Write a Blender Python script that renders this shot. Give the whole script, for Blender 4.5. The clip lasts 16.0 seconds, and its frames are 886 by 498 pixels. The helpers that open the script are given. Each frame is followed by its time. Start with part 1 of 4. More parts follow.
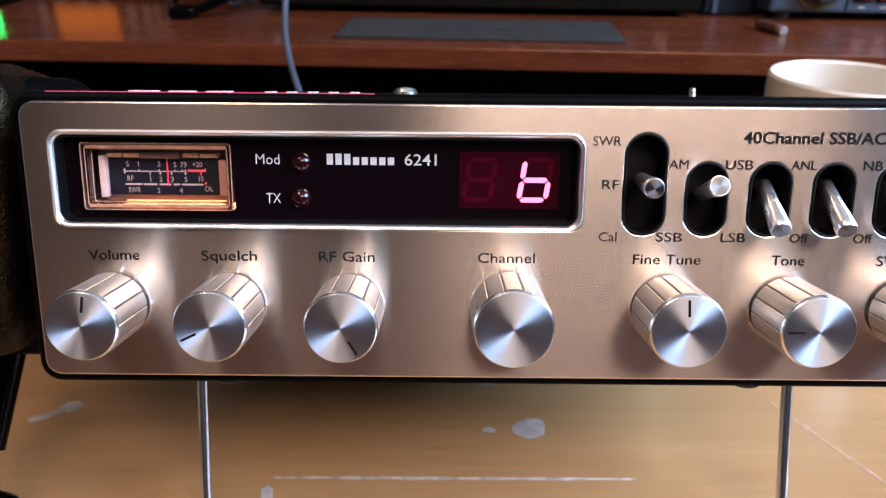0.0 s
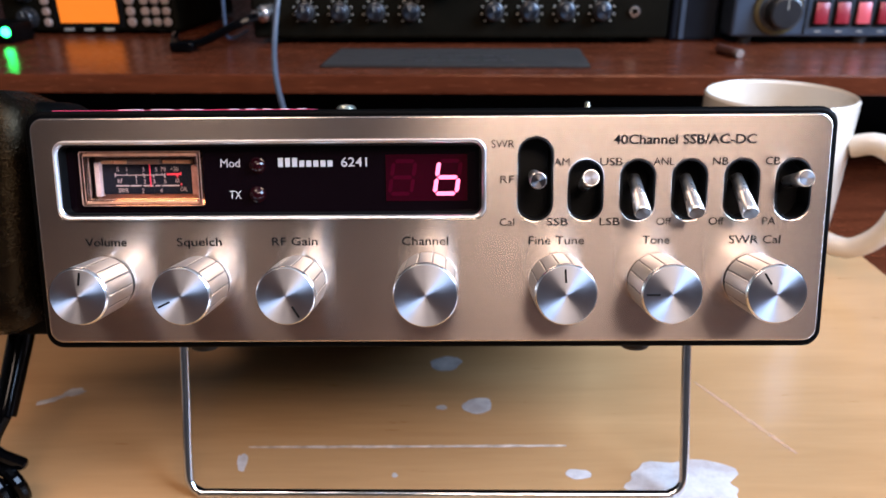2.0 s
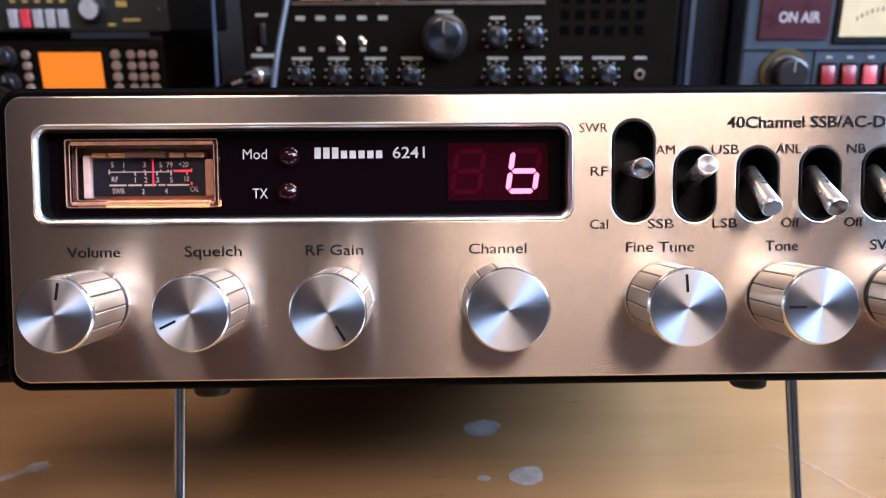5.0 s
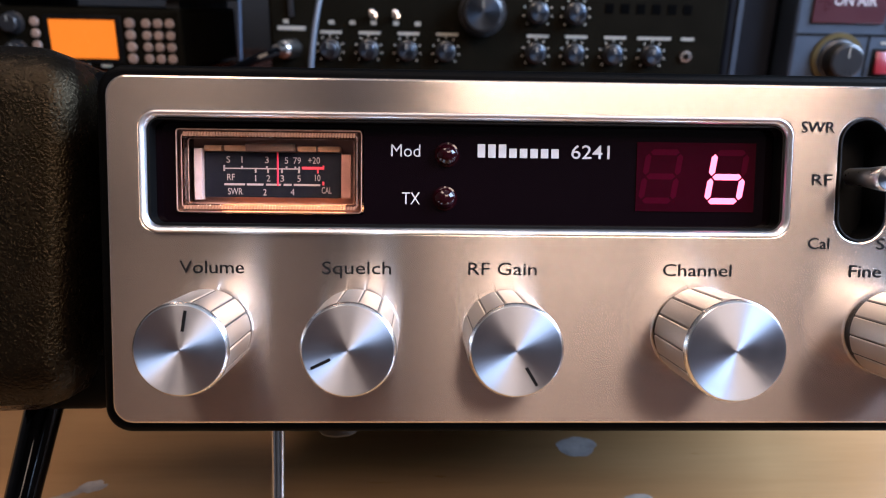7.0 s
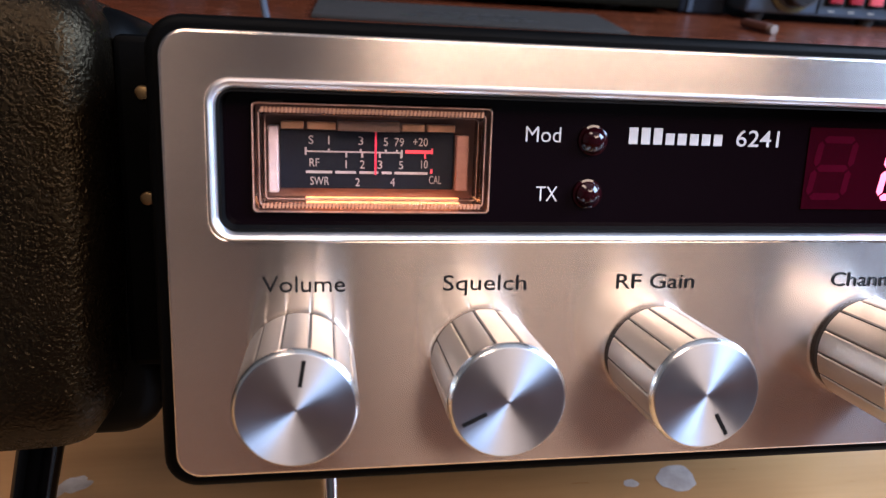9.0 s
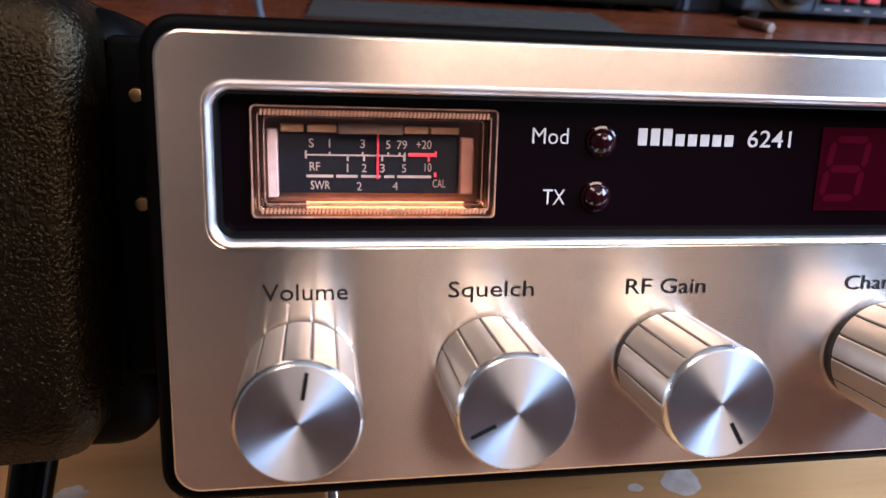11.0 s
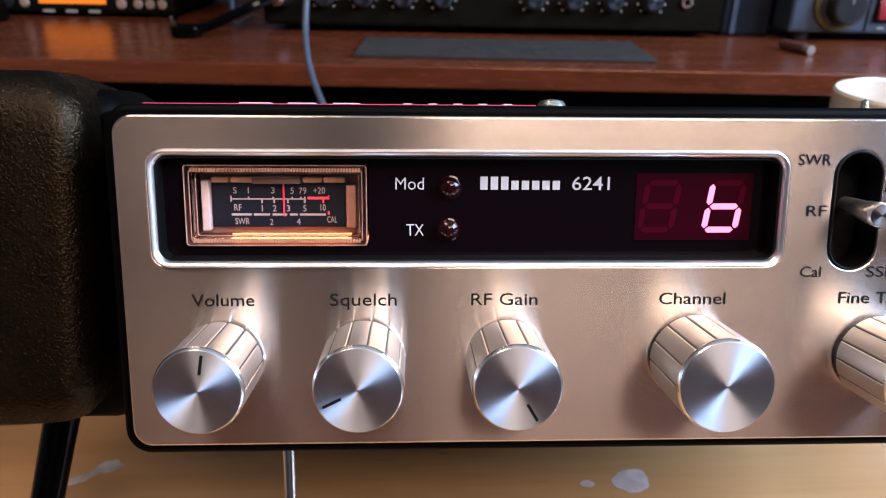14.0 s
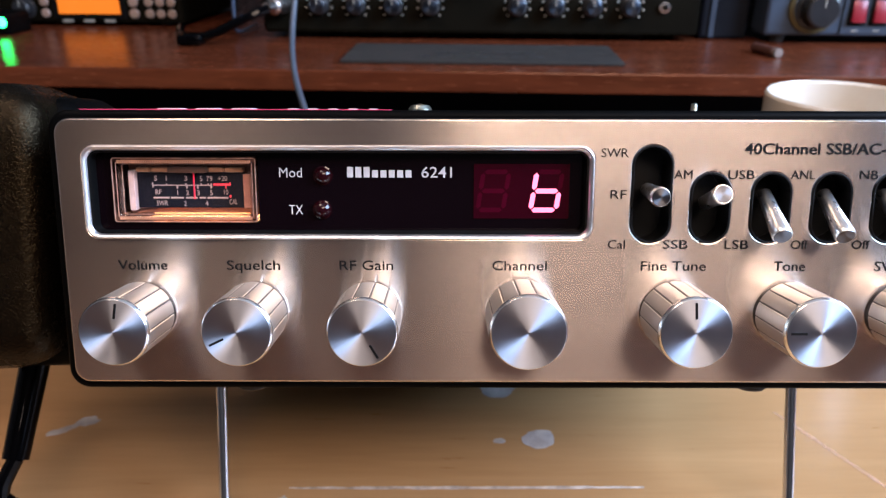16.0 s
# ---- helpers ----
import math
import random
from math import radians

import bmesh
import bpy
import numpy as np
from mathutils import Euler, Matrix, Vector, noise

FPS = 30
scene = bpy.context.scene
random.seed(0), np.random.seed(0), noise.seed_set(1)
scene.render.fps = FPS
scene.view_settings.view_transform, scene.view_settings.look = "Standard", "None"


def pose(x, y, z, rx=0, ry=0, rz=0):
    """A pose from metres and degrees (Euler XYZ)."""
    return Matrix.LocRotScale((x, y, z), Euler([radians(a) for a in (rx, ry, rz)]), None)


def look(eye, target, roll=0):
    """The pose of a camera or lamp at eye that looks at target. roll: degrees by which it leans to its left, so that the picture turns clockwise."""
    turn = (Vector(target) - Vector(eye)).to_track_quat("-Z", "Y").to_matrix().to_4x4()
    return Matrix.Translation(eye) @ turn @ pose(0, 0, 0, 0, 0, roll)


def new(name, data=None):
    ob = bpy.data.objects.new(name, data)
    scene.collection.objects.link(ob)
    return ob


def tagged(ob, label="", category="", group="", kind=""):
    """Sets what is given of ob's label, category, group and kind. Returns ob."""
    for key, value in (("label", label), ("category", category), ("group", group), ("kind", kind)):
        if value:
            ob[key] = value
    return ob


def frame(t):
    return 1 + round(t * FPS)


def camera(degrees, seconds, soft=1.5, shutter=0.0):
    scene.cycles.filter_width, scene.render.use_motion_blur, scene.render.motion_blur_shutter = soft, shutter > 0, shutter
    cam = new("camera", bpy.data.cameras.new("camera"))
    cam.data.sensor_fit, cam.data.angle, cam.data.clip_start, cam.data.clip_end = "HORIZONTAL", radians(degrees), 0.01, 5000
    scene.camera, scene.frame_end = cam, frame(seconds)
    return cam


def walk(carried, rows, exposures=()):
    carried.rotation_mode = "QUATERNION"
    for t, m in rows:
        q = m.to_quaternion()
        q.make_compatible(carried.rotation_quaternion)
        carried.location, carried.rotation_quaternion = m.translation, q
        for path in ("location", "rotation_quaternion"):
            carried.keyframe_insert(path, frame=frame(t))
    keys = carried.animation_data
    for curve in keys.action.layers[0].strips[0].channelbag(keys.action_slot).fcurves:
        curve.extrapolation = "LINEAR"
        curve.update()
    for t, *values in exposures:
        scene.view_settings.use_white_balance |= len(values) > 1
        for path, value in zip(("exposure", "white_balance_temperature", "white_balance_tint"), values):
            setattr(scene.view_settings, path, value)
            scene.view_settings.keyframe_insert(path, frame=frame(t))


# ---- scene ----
# camera: a phone held in front of the set
cam = camera(63.0, 16.0, soft=1.15)
cam.data.dof.use_dof, cam.data.dof.focus_distance, cam.data.dof.aperture_fstop = True, 0.126, 36.0
# the set stands nose-up on its wire stand: its own frame, origin in the middle of the front
SET = pose(0, 0, 0.0957, -14, 0, 0)
# rows: seconds, eye, target, roll, in the frame of the set
PATH = [
    (0, (-0.01468, -0.14827, 0.03169), (-0.01550, 0.82894, -0.18061), 0.49),
    (0.5, (-0.00472, -0.16728, 0.03116), (-0.01982, 0.81176, -0.17198), -0.08),
    (1, (0.00200, -0.17912, 0.02999), (-0.01206, 0.80416, -0.15158), 0.00),
    (1.5, (0.00493, -0.18279, 0.02910), (-0.00607, 0.80232, -0.14246), -0.03),
    (2, (0.00563, -0.18349, 0.02820), (-0.00754, 0.80091, -0.14725), -0.40),
    (2.5, (0.00600, -0.18266, 0.02696), (-0.01054, 0.80198, -0.14687), -0.73),
    (3, (0.00037, -0.17207, 0.01931), (-0.00165, 0.82356, -0.07403), -0.78),
    (3.2, (-0.00076, -0.16724, 0.01505), (0.00445, 0.83092, -0.04537), -1.45),
    (5.3, (-0.02070, -0.14554, 0.00500), (-0.00090, 0.85294, -0.04643), -0.37),
    (5.5, (-0.02450, -0.14293, 0.00495), (-0.00908, 0.85552, -0.04838), -0.17),
    (6, (-0.03311, -0.13726, 0.00708), (-0.01906, 0.86097, -0.05063), 0.11),
    (6.5, (-0.03897, -0.13043, 0.00880), (-0.01549, 0.86679, -0.06201), 0.37),
    (7, (-0.04947, -0.12206, 0.01108), (-0.01484, 0.87394, -0.07135), 0.61),
    (7.5, (-0.05814, -0.11335, 0.01173), (-0.00398, 0.87835, -0.10492), 0.12),
    (8, (-0.06974, -0.10433, 0.01788), (0.04958, 0.87302, -0.15690), 1.16),
    (8.5, (-0.08052, -0.09620, 0.02126), (0.07506, 0.87072, -0.18087), 2.06),
    (11, (-0.08199, -0.09029, 0.02203), (0.08398, 0.87486, -0.18032), 1.50),
    (11.5, (-0.07447, -0.09621, 0.02343), (0.06778, 0.87235, -0.18067), 1.30),
    (12, (-0.06459, -0.10948, 0.02343), (0.03688, 0.86588, -0.17246), 0.82),
    (12.5, (-0.06008, -0.11624, 0.02373), (0.02230, 0.86210, -0.16617), 0.32),
    (13, (-0.05886, -0.11770, 0.02324), (0.01863, 0.86045, -0.16967), 0.22),
    (13.5, (-0.05852, -0.11771, 0.02378), (0.01720, 0.86094, -0.16731), 0.15),
    (14, (-0.05101, -0.12318, 0.02915), (-0.01050, 0.85972, -0.15051), 0.35),
    (14.5, (-0.04174, -0.13358, 0.03259), (-0.03601, 0.85121, -0.14104), 0.16),
    (15, (-0.03472, -0.14100, 0.03336), (-0.02357, 0.84533, -0.13106), 0.24),
    (15.5, (-0.02977, -0.14645, 0.03194), (-0.01861, 0.83872, -0.13924), 0.69),
    (16, (-0.01828, -0.15537, 0.02949), (-0.01800, 0.82859, -0.14895), 0.12),
]
# seconds, stops, kelvin, tint: the phone shows the room a little cool and pink
EXPOSURES = [(0.0, 0.06, 5800, 20), (16.0, 0.06, 5800, 20)]
walk(cam, [(t, SET @ look(eye, target, roll)) for t, eye, target, roll in PATH], EXPOSURES)

# ---- world and lights ----
world = bpy.data.worlds.new("sky")
scene.world = world
world.use_nodes = True
sky = world.node_tree.nodes.new("ShaderNodeTexSky")
sky.sky_type, sky.sun_disc = "NISHITA", False
sky.sun_elevation, sky.sun_rotation = radians(35), radians(100)
world.node_tree.links.new(sky.outputs[0], world.node_tree.nodes["Background"].inputs[0])
world.node_tree.nodes["Background"].inputs[1].default_value = 0.1


def area(name, m, width, height, watts, colour):
    data = bpy.data.lights.new(name, "AREA")
    data.shape, data.size, data.size_y, data.energy, data.color = "RECTANGLE", width, height, watts, colour
    ob = new(name, data)
    ob.matrix_world = m
    return ob


# daylight through the window at right; two unseen warm lamps added over the desk
area("window_light", look((1.27, -0.30, 0.92), (0, 0.05, 0.05)), 1.05, 0.8, 84.0, (0.58, 0.79, 1.0))
for lamp_x, lamp_y, lamp_z, wide, watts in ((0.25, -0.64, 0.80, 0.56, 11.8), (-0.34, -0.20, 1.05, 0.36, 7.3)):
    area("added_warm_light", look((lamp_x, lamp_y, lamp_z), (0.0, 0.0, 0)), wide, 0.36, watts, (1.0, 0.76, 0.53))


# ---- materials ----
def material(name, colour, rough=0.5, metal=0.0, vary=0.12, scale=60.0, fine=900.0, bump=0.0, bump_scale=None,
             stretch=(1, 1, 1), glow=None, strength=0.0, coat=0.0, spread=0.15, specular=0.5):
    """A node material with colour and roughness varied at two scales, and fine relief."""
    m = bpy.data.materials.new(name)
    m.use_nodes = True
    nt = m.node_tree
    n, link = nt.nodes, nt.links.new
    b = n["Principled BSDF"]
    where = n.new("ShaderNodeTexCoord")
    mapping = n.new("ShaderNodeMapping")
    mapping.inputs["Scale"].default_value = stretch
    link(where.outputs["Object"], mapping.inputs[0])
    big, small = n.new("ShaderNodeTexNoise"), n.new("ShaderNodeTexNoise")
    for t, s in ((big, scale), (small, fine)):
        t.inputs["Scale"].default_value, t.inputs["Detail"].default_value = s, 4
        link(mapping.outputs[0], t.inputs["Vector"])
    mix = n.new("ShaderNodeMath")
    mix.operation = "MULTIPLY_ADD"
    link(small.outputs[0], mix.inputs[0])
    mix.inputs[1].default_value = 0.45
    link(big.outputs[0], mix.inputs[2])
    ramp = n.new("ShaderNodeMapRange")
    ramp.inputs[1].default_value, ramp.inputs[2].default_value = 0.45, 1.0
    ramp.inputs[3].default_value, ramp.inputs[4].default_value = 1 - vary, 1 + vary
    link(mix.outputs[0], ramp.inputs[0])
    tint = n.new("ShaderNodeVectorMath")
    tint.operation = "SCALE"
    tint.inputs[0].default_value = colour
    link(ramp.outputs[0], tint.inputs["Scale"])
    link(tint.outputs[0], b.inputs["Base Color"])
    rr = n.new("ShaderNodeMapRange")
    rr.inputs[1].default_value, rr.inputs[2].default_value = 0.45, 1.0
    rr.inputs[3].default_value, rr.inputs[4].default_value = max(rough * (1 - spread), 0.02), min(rough * (1 + spread), 1)
    link(mix.outputs[0], rr.inputs[0])
    link(rr.outputs[0], b.inputs["Roughness"])
    b.inputs["Metallic"].default_value = metal
    b.inputs["Coat Weight"].default_value = coat
    b.inputs["Coat Roughness"].default_value = 0.08
    b.inputs["Specular IOR Level"].default_value = specular
    if bump:
        grain = n.new("ShaderNodeTexNoise")
        grain.inputs["Scale"].default_value, grain.inputs["Detail"].default_value = bump_scale or fine, 3
        link(mapping.outputs[0], grain.inputs["Vector"])
        relief = n.new("ShaderNodeBump")
        relief.inputs["Strength"].default_value, relief.inputs["Distance"].default_value = 0.6, bump
        link(grain.outputs[0], relief.inputs["Height"])
        link(relief.outputs[0], b.inputs["Normal"])
    if glow:
        b.inputs["Emission Color"].default_value = (*glow, 1)
        b.inputs["Emission Strength"].default_value = strength
    return m


def brushed(m, amount, tangent):
    """Makes a metal anisotropic: along a fixed way, or round the object's z axis."""
    nt = m.node_tree
    b = nt.nodes["Principled BSDF"]
    b.inputs["Anisotropic"].default_value = amount
    if tangent == "round":
        t = nt.nodes.new("ShaderNodeTangent")
        t.direction_type, t.axis = "RADIAL", "Z"
        nt.links.new(t.outputs[0], b.inputs["Tangent"])
        b.inputs["Anisotropic Rotation"].default_value = 0.25
    else:
        t = nt.nodes.new("ShaderNodeCombineXYZ")
        for i in range(3):
            t.inputs[i].default_value = tangent[i]
        nt.links.new(t.outputs[0], b.inputs["Tangent"])
    return m


def clear(name, colour, rough=0.03, ior=1.46):
    m = bpy.data.materials.new(name)
    m.use_nodes = True
    b = m.node_tree.nodes["Principled BSDF"]
    b.inputs["Base Color"].default_value = (*colour, 1)
    b.inputs["Transmission Weight"].default_value = 1.0
    b.inputs["Roughness"].default_value = rough
    b.inputs["IOR"].default_value = ior
    return m


PLATE = brushed(material("brushed_aluminium", (0.70, 0.612, 0.560), 0.240, 1.0, vary=0.07, scale=26, fine=1500, spread=0.07, stretch=(0.05, 1, 1), bump=0.00000008, bump_scale=2600), 0.97, (0, 0.24, 0.97))
BEZEL = material("satin_aluminium", (0.72, 0.72, 0.73), 0.36, 1.0, vary=0.04)
SPUN = brushed(material("spun_aluminium", (0.46, 0.48, 0.53), 0.50, 1.0, vary=0.05, scale=300, fine=3000), 0.90, "round")
TIPMETAL = brushed(material("spun_lever_end", (0.16, 0.16, 0.17), 0.45, 1.0, vary=0.1, scale=300, fine=3000), 0.9, "round")
TURNED = material("turned_aluminium", (0.66, 0.63, 0.58), 0.40, 1.0, vary=0.05, scale=200, fine=2500)
BRIGHT = material("bright_cut_aluminium", (0.80, 0.80, 0.79), 0.22, 1.0, vary=0.03)
LEVER = material("nickel_lever", (0.84, 0.83, 0.81), 0.3, 1.0, vary=0.05, scale=300)
INK = material("black_ink", (0.006, 0.0055, 0.0055), 0.6, specular=0.1)
GROOVE = material("groove_black", (0.02, 0.018, 0.016), 0.6)
CASE = material("black_case_enamel", (0.0009, 0.0009, 0.0009), 0.5, specular=0.035, vary=0.2, scale=90, fine=1500, bump=0.00004, bump_scale=1800)
SLOT = material("black_slot_plastic", (0.002, 0.002, 0.002), 0.5, specular=0.15)
GLASSBACK = material("black_window_acrylic", (0.003, 0.0012, 0.002), 0.08, vary=0.1, specular=0.20)
WHITEINK = material("white_ink", (0.50, 0.485, 0.49), 0.5)
METERCLEAR = clear("clear_meter_plastic", (1.0, 0.79, 0.69), 0.03)
METERPOST = material("meter_post_pink", (0.42, 0.30, 0.28), 0.4, vary=0.15, scale=300)
METERSIDE = material("meter_dim_post", (0.30, 0.13, 0.09), 0.4, vary=0.25, scale=300)
AMBERGUIDE = material("meter_amber_guide", (0.55, 0.26, 0.12), 0.35, vary=0.2, scale=300)
RIMGLINT = material("rim_highlight", (0.38, 0.21, 0.155), 0.2, vary=0.5, scale=400)
PANE = clear("clear_meter_pane", (1.0, 0.97, 0.95), 0.0, 1.18)
METERBACK = material("meter_backing", (0.20, 0.080, 0.050), 0.5, scale=120)
YOKE = material("meter_yoke_brown", (0.10, 0.05, 0.03), 0.4)
METERFACE = material("meter_scale_black", (0.005, 0.005, 0.009), 0.5, specular=0.15)
METERINK = material("meter_ink", (0.36, 0.27, 0.24), 0.5)
METERRED = material("meter_red_ink", (0.75, 0.04, 0.06), 0.5)
NEEDLE = material("meter_needle_red", (0.7, 0.02, 0.05), 0.4)
RIBS = material("ribbed_amber_plastic", (0.46, 0.22, 0.13), 0.22, vary=0.3, scale=300)
BULB = material("meter_bulb", (1, 0.6, 0.3), 0.4, glow=(1.0, 0.42, 0.14), strength=5.0)
LEDRED = material("led_red_lens", (0.011, 0.0013, 0.0024), 0.06, specular=0.34)
SEGON = material("lit_segment", (0.3, 0.05, 0.08), 0.4, glow=(1.0, 0.17, 0.30), strength=3.0)
SEGOFF = material("unlit_segment", (0.042, 0.0012, 0.007), 0.16, specular=0.13)
FILTER = material("red_display_filter", (0.020, 0.0007, 0.0035), 0.12, specular=0.18)
WIRE = material("plated_steel_wire", (0.68, 0.70, 0.74), 0.13, 1.0, vary=0.08, scale=200)
RUBBER = material("black_rubber", (0.012, 0.012, 0.012), 0.6)
LEATHER = material("grained_black_plastic", (0.0024, 0.0017, 0.0010), 0.27, specular=0.19, vary=0.25, scale=150, fine=1200, bump=0.0005, bump_scale=1900)
# gold tint puts the warmth of lamplight into the black shell's highlights
LEATHER.node_tree.nodes["Principled BSDF"].inputs["Specular Tint"].default_value = (1.0, 0.74, 0.42, 1)
CORD = material("glossy_black_cord", (0.0008, 0.0008, 0.0010), 0.05, specular=0.12, vary=0.2)
PINK = material("red_sticker", (0.70, 0.06, 0.14), 0.4)
PAPER = material("white_print", (0.60, 0.54, 0.54), 0.5)
BRASS = material("brass_screw", (0.55, 0.36, 0.16), 0.3, 1.0)
SCREW = material("zinc_screw", (0.62, 0.66, 0.55), 0.3, 1.0)
CERAMIC = material("glazed_ceramic", (0.56, 0.49, 0.40), 0.16, vary=0.05, scale=30, fine=300, coat=0.4)
STAIN = material("pale_stain", (0.55, 0.51, 0.49), 0.45, vary=0.15, scale=150)
SCRATCH = material("pale_scratch", (0.62, 0.52, 0.44), 0.5, vary=0.2, scale=300)
PINKSCR = material("faint_scratch", (0.62, 0.36, 0.23), 0.5, vary=0.1, scale=300)


def patchy(m, low, high, scale):
    """Lets a dried film show the surface under it here and there."""
    nt = m.node_tree
    where, cloud, span = nt.nodes.new("ShaderNodeTexCoord"), nt.nodes.new("ShaderNodeTexNoise"), nt.nodes.new("ShaderNodeMapRange")
    cloud.inputs["Scale"].default_value, cloud.inputs["Detail"].default_value = scale, 5
    span.inputs[1].default_value, span.inputs[2].default_value = 0.36, 0.60
    span.inputs[3].default_value, span.inputs[4].default_value = low, high
    nt.links.new(where.outputs["Object"], cloud.inputs["Vector"])
    nt.links.new(cloud.outputs[0], span.inputs[0])
    nt.links.new(span.outputs[0], nt.nodes["Principled BSDF"].inputs["Alpha"])


patchy(STAIN, 0.58, 0.85, 110)
patchy(SCRATCH, 0.45, 0.85, 160)
patchy(PINKSCR, 0.25, 0.60, 160)
SLATE = material("grey_felt", (0.019, 0.0165, 0.014), 0.85, specular=0.2, vary=0.25, scale=90, fine=1600, bump=0.0003, bump_scale=1500)
RADIO = material("black_radio_panel", (0.0050, 0.0042, 0.0026), 0.6, specular=0.02, vary=0.25, scale=40, fine=900)
RADIO2 = material("dark_olive_panel", (0.016, 0.016, 0.014), 0.45, vary=0.2, scale=40, fine=900)
VENT = material("vent_black", (0.0008, 0.0008, 0.0008), 0.8, specular=0.02)
KNOBBLACK = material("black_knob_plastic", (0.014, 0.014, 0.015), 0.3)
KNOBTOP = brushed(material("dark_spun_metal", (0.085, 0.105, 0.14), 0.32, 1.0), 0.7, "round")
LEGEND = material("panel_legend", (0.26, 0.245, 0.21), 0.5)
AMBERLEGEND = material("amber_legend", (0.40, 0.28, 0.08), 0.5)
GREYBTN = material("grey_button", (0.36, 0.35, 0.36), 0.4)
REDBTN = material("red_button", (0.62, 0.05, 0.07), 0.35)
REDROCK = material("red_rocker", (0.20, 0.010, 0.016), 0.3)
KEYBTN = material("beige_key", (0.24, 0.16, 0.12), 0.4)
AMBER = material("amber_display", (0.10, 0.03, 0.005), 0.4, glow=(1.0, 0.22, 0.008), strength=1.0)
AMBERMETER = material("orange_meter_glow", (0.8, 0.3, 0.1), 0.4, glow=(1.0, 0.20, 0.08), strength=0.8)
CREAM = material("cream_meter_face", (0.42, 0.34, 0.19), 0.5, glow=(1.0, 0.76, 0.36), strength=0.16)
GREENLED = material("green_led", (0.1, 0.9, 0.2), 0.3, glow=(0.02, 1.0, 0.10), strength=26.0)
GREENDIG = material("green_digit", (0.4, 0.9, 0.1), 0.3, glow=(0.5, 1.0, 0.05), strength=3.0)
REDLED = material("red_led", (0.9, 0.05, 0.1), 0.3, glow=(1.0, 0.04, 0.10), strength=4.0)
BLUEGREY = material("blue_grey_enamel", (0.030, 0.042, 0.062), 0.4, vary=0.15, scale=40, fine=700)
MAROON = material("maroon_sign", (0.045, 0.010, 0.014), 0.3, coat=0.3)
SIGNINK = material("sign_lettering", (0.36, 0.32, 0.33), 0.5)
GREYCABLE = material("grey_cable", (0.042, 0.052, 0.070), 0.4)
BLUECABLE = material("pale_blue_cable", (0.035, 0.050, 0.080), 0.35)
NICKEL = material("nickel_plug", (0.66, 0.62, 0.58), 0.25, 1.0)
COPPERTUBE = material("brown_tube", (0.075, 0.028, 0.019), 0.5)
PALE = material("pale_plug_end", (0.15, 0.11, 0.09), 0.5)
OLIVEBRASS = material("olive_brass_ring", (0.11, 0.080, 0.030), 0.35, 0.6)
REDLIT = material("lit_red_rocker", (0.40, 0.05, 0.06), 0.3, glow=(1.0, 0.25, 0.25), strength=0.10)
NAVY = material("dark_navy_panel", (0.004, 0.005, 0.008), 0.5, specular=0.12)
WALL = material("wall_paint", (0.16, 0.130, 0.105), 0.8, vary=0.06, scale=4, fine=200)
# unseen south wall, kept dark so the front panel reflects less light
DIMWALL = material("dimmed_wall_brown", (0.075, 0.050, 0.034), 0.8, vary=0.08, scale=4, fine=200)
DARKWALL = material("dark_wall", (0.010, 0.010, 0.011), 0.8, vary=0.1, scale=4, fine=200)
CEILING = material("ceiling_paint", (0.58, 0.53, 0.47), 0.9, vary=0.04, scale=4, fine=200)
FLOORM = material("floor_carpet", (0.08, 0.055, 0.04), 0.95, vary=0.2, scale=20, fine=600)
FRAME = material("white_frame_paint", (0.75, 0.74, 0.72), 0.4)


def wood(name, dark, light, rough, across, along, coat=0.0):
    """Grain that runs along x, with broad bands and fine pores."""
    m = bpy.data.materials.new(name)
    m.use_nodes = True
    nt = m.node_tree
    n, link = nt.nodes, nt.links.new
    b = n["Principled BSDF"]
    where, mapping = n.new("ShaderNodeTexCoord"), n.new("ShaderNodeMapping")
    mapping.inputs["Scale"].default_value = (along, across, across)
    link(where.outputs["Object"], mapping.inputs[0])
    band, pore = n.new("ShaderNodeTexNoise"), n.new("ShaderNodeTexNoise")
    band.inputs["Scale"].default_value, band.inputs["Detail"].default_value, band.inputs["Distortion"].default_value = 1.0, 5, 0.6
    pore.inputs["Scale"].default_value, pore.inputs["Detail"].default_value = 7.0, 4
    link(mapping.outputs[0], band.inputs["Vector"])
    link(mapping.outputs[0], pore.inputs["Vector"])
    add = n.new("ShaderNodeMath")
    add.operation = "MULTIPLY_ADD"
    link(pore.outputs[0], add.inputs[0])
    add.inputs[1].default_value = 0.4
    link(band.outputs[0], add.inputs[2])
    ramp = n.new("ShaderNodeValToRGB")
    ramp.color_ramp.elements[0].position, ramp.color_ramp.elements[1].position = 0.45, 0.95
    ramp.color_ramp.elements[0].color, ramp.color_ramp.elements[1].color = (*dark, 1), (*light, 1)
    link(add.outputs[0], ramp.inputs[0])
    link(ramp.outputs[0], b.inputs["Base Color"])
    rr = n.new("ShaderNodeMapRange")
    rr.inputs[3].default_value, rr.inputs[4].default_value = rough * 0.8, rough * 1.2
    link(pore.outputs[0], rr.inputs[0])
    link(rr.outputs[0], b.inputs["Roughness"])
    b.inputs["Coat Weight"].default_value, b.inputs["Coat Roughness"].default_value = coat, 0.15
    relief = n.new("ShaderNodeBump")
    relief.inputs["Strength"].default_value, relief.inputs["Distance"].default_value = 0.3, 0.0002
    link(pore.outputs[0], relief.inputs["Height"])
    link(relief.outputs[0], b.inputs["Normal"])
    return m


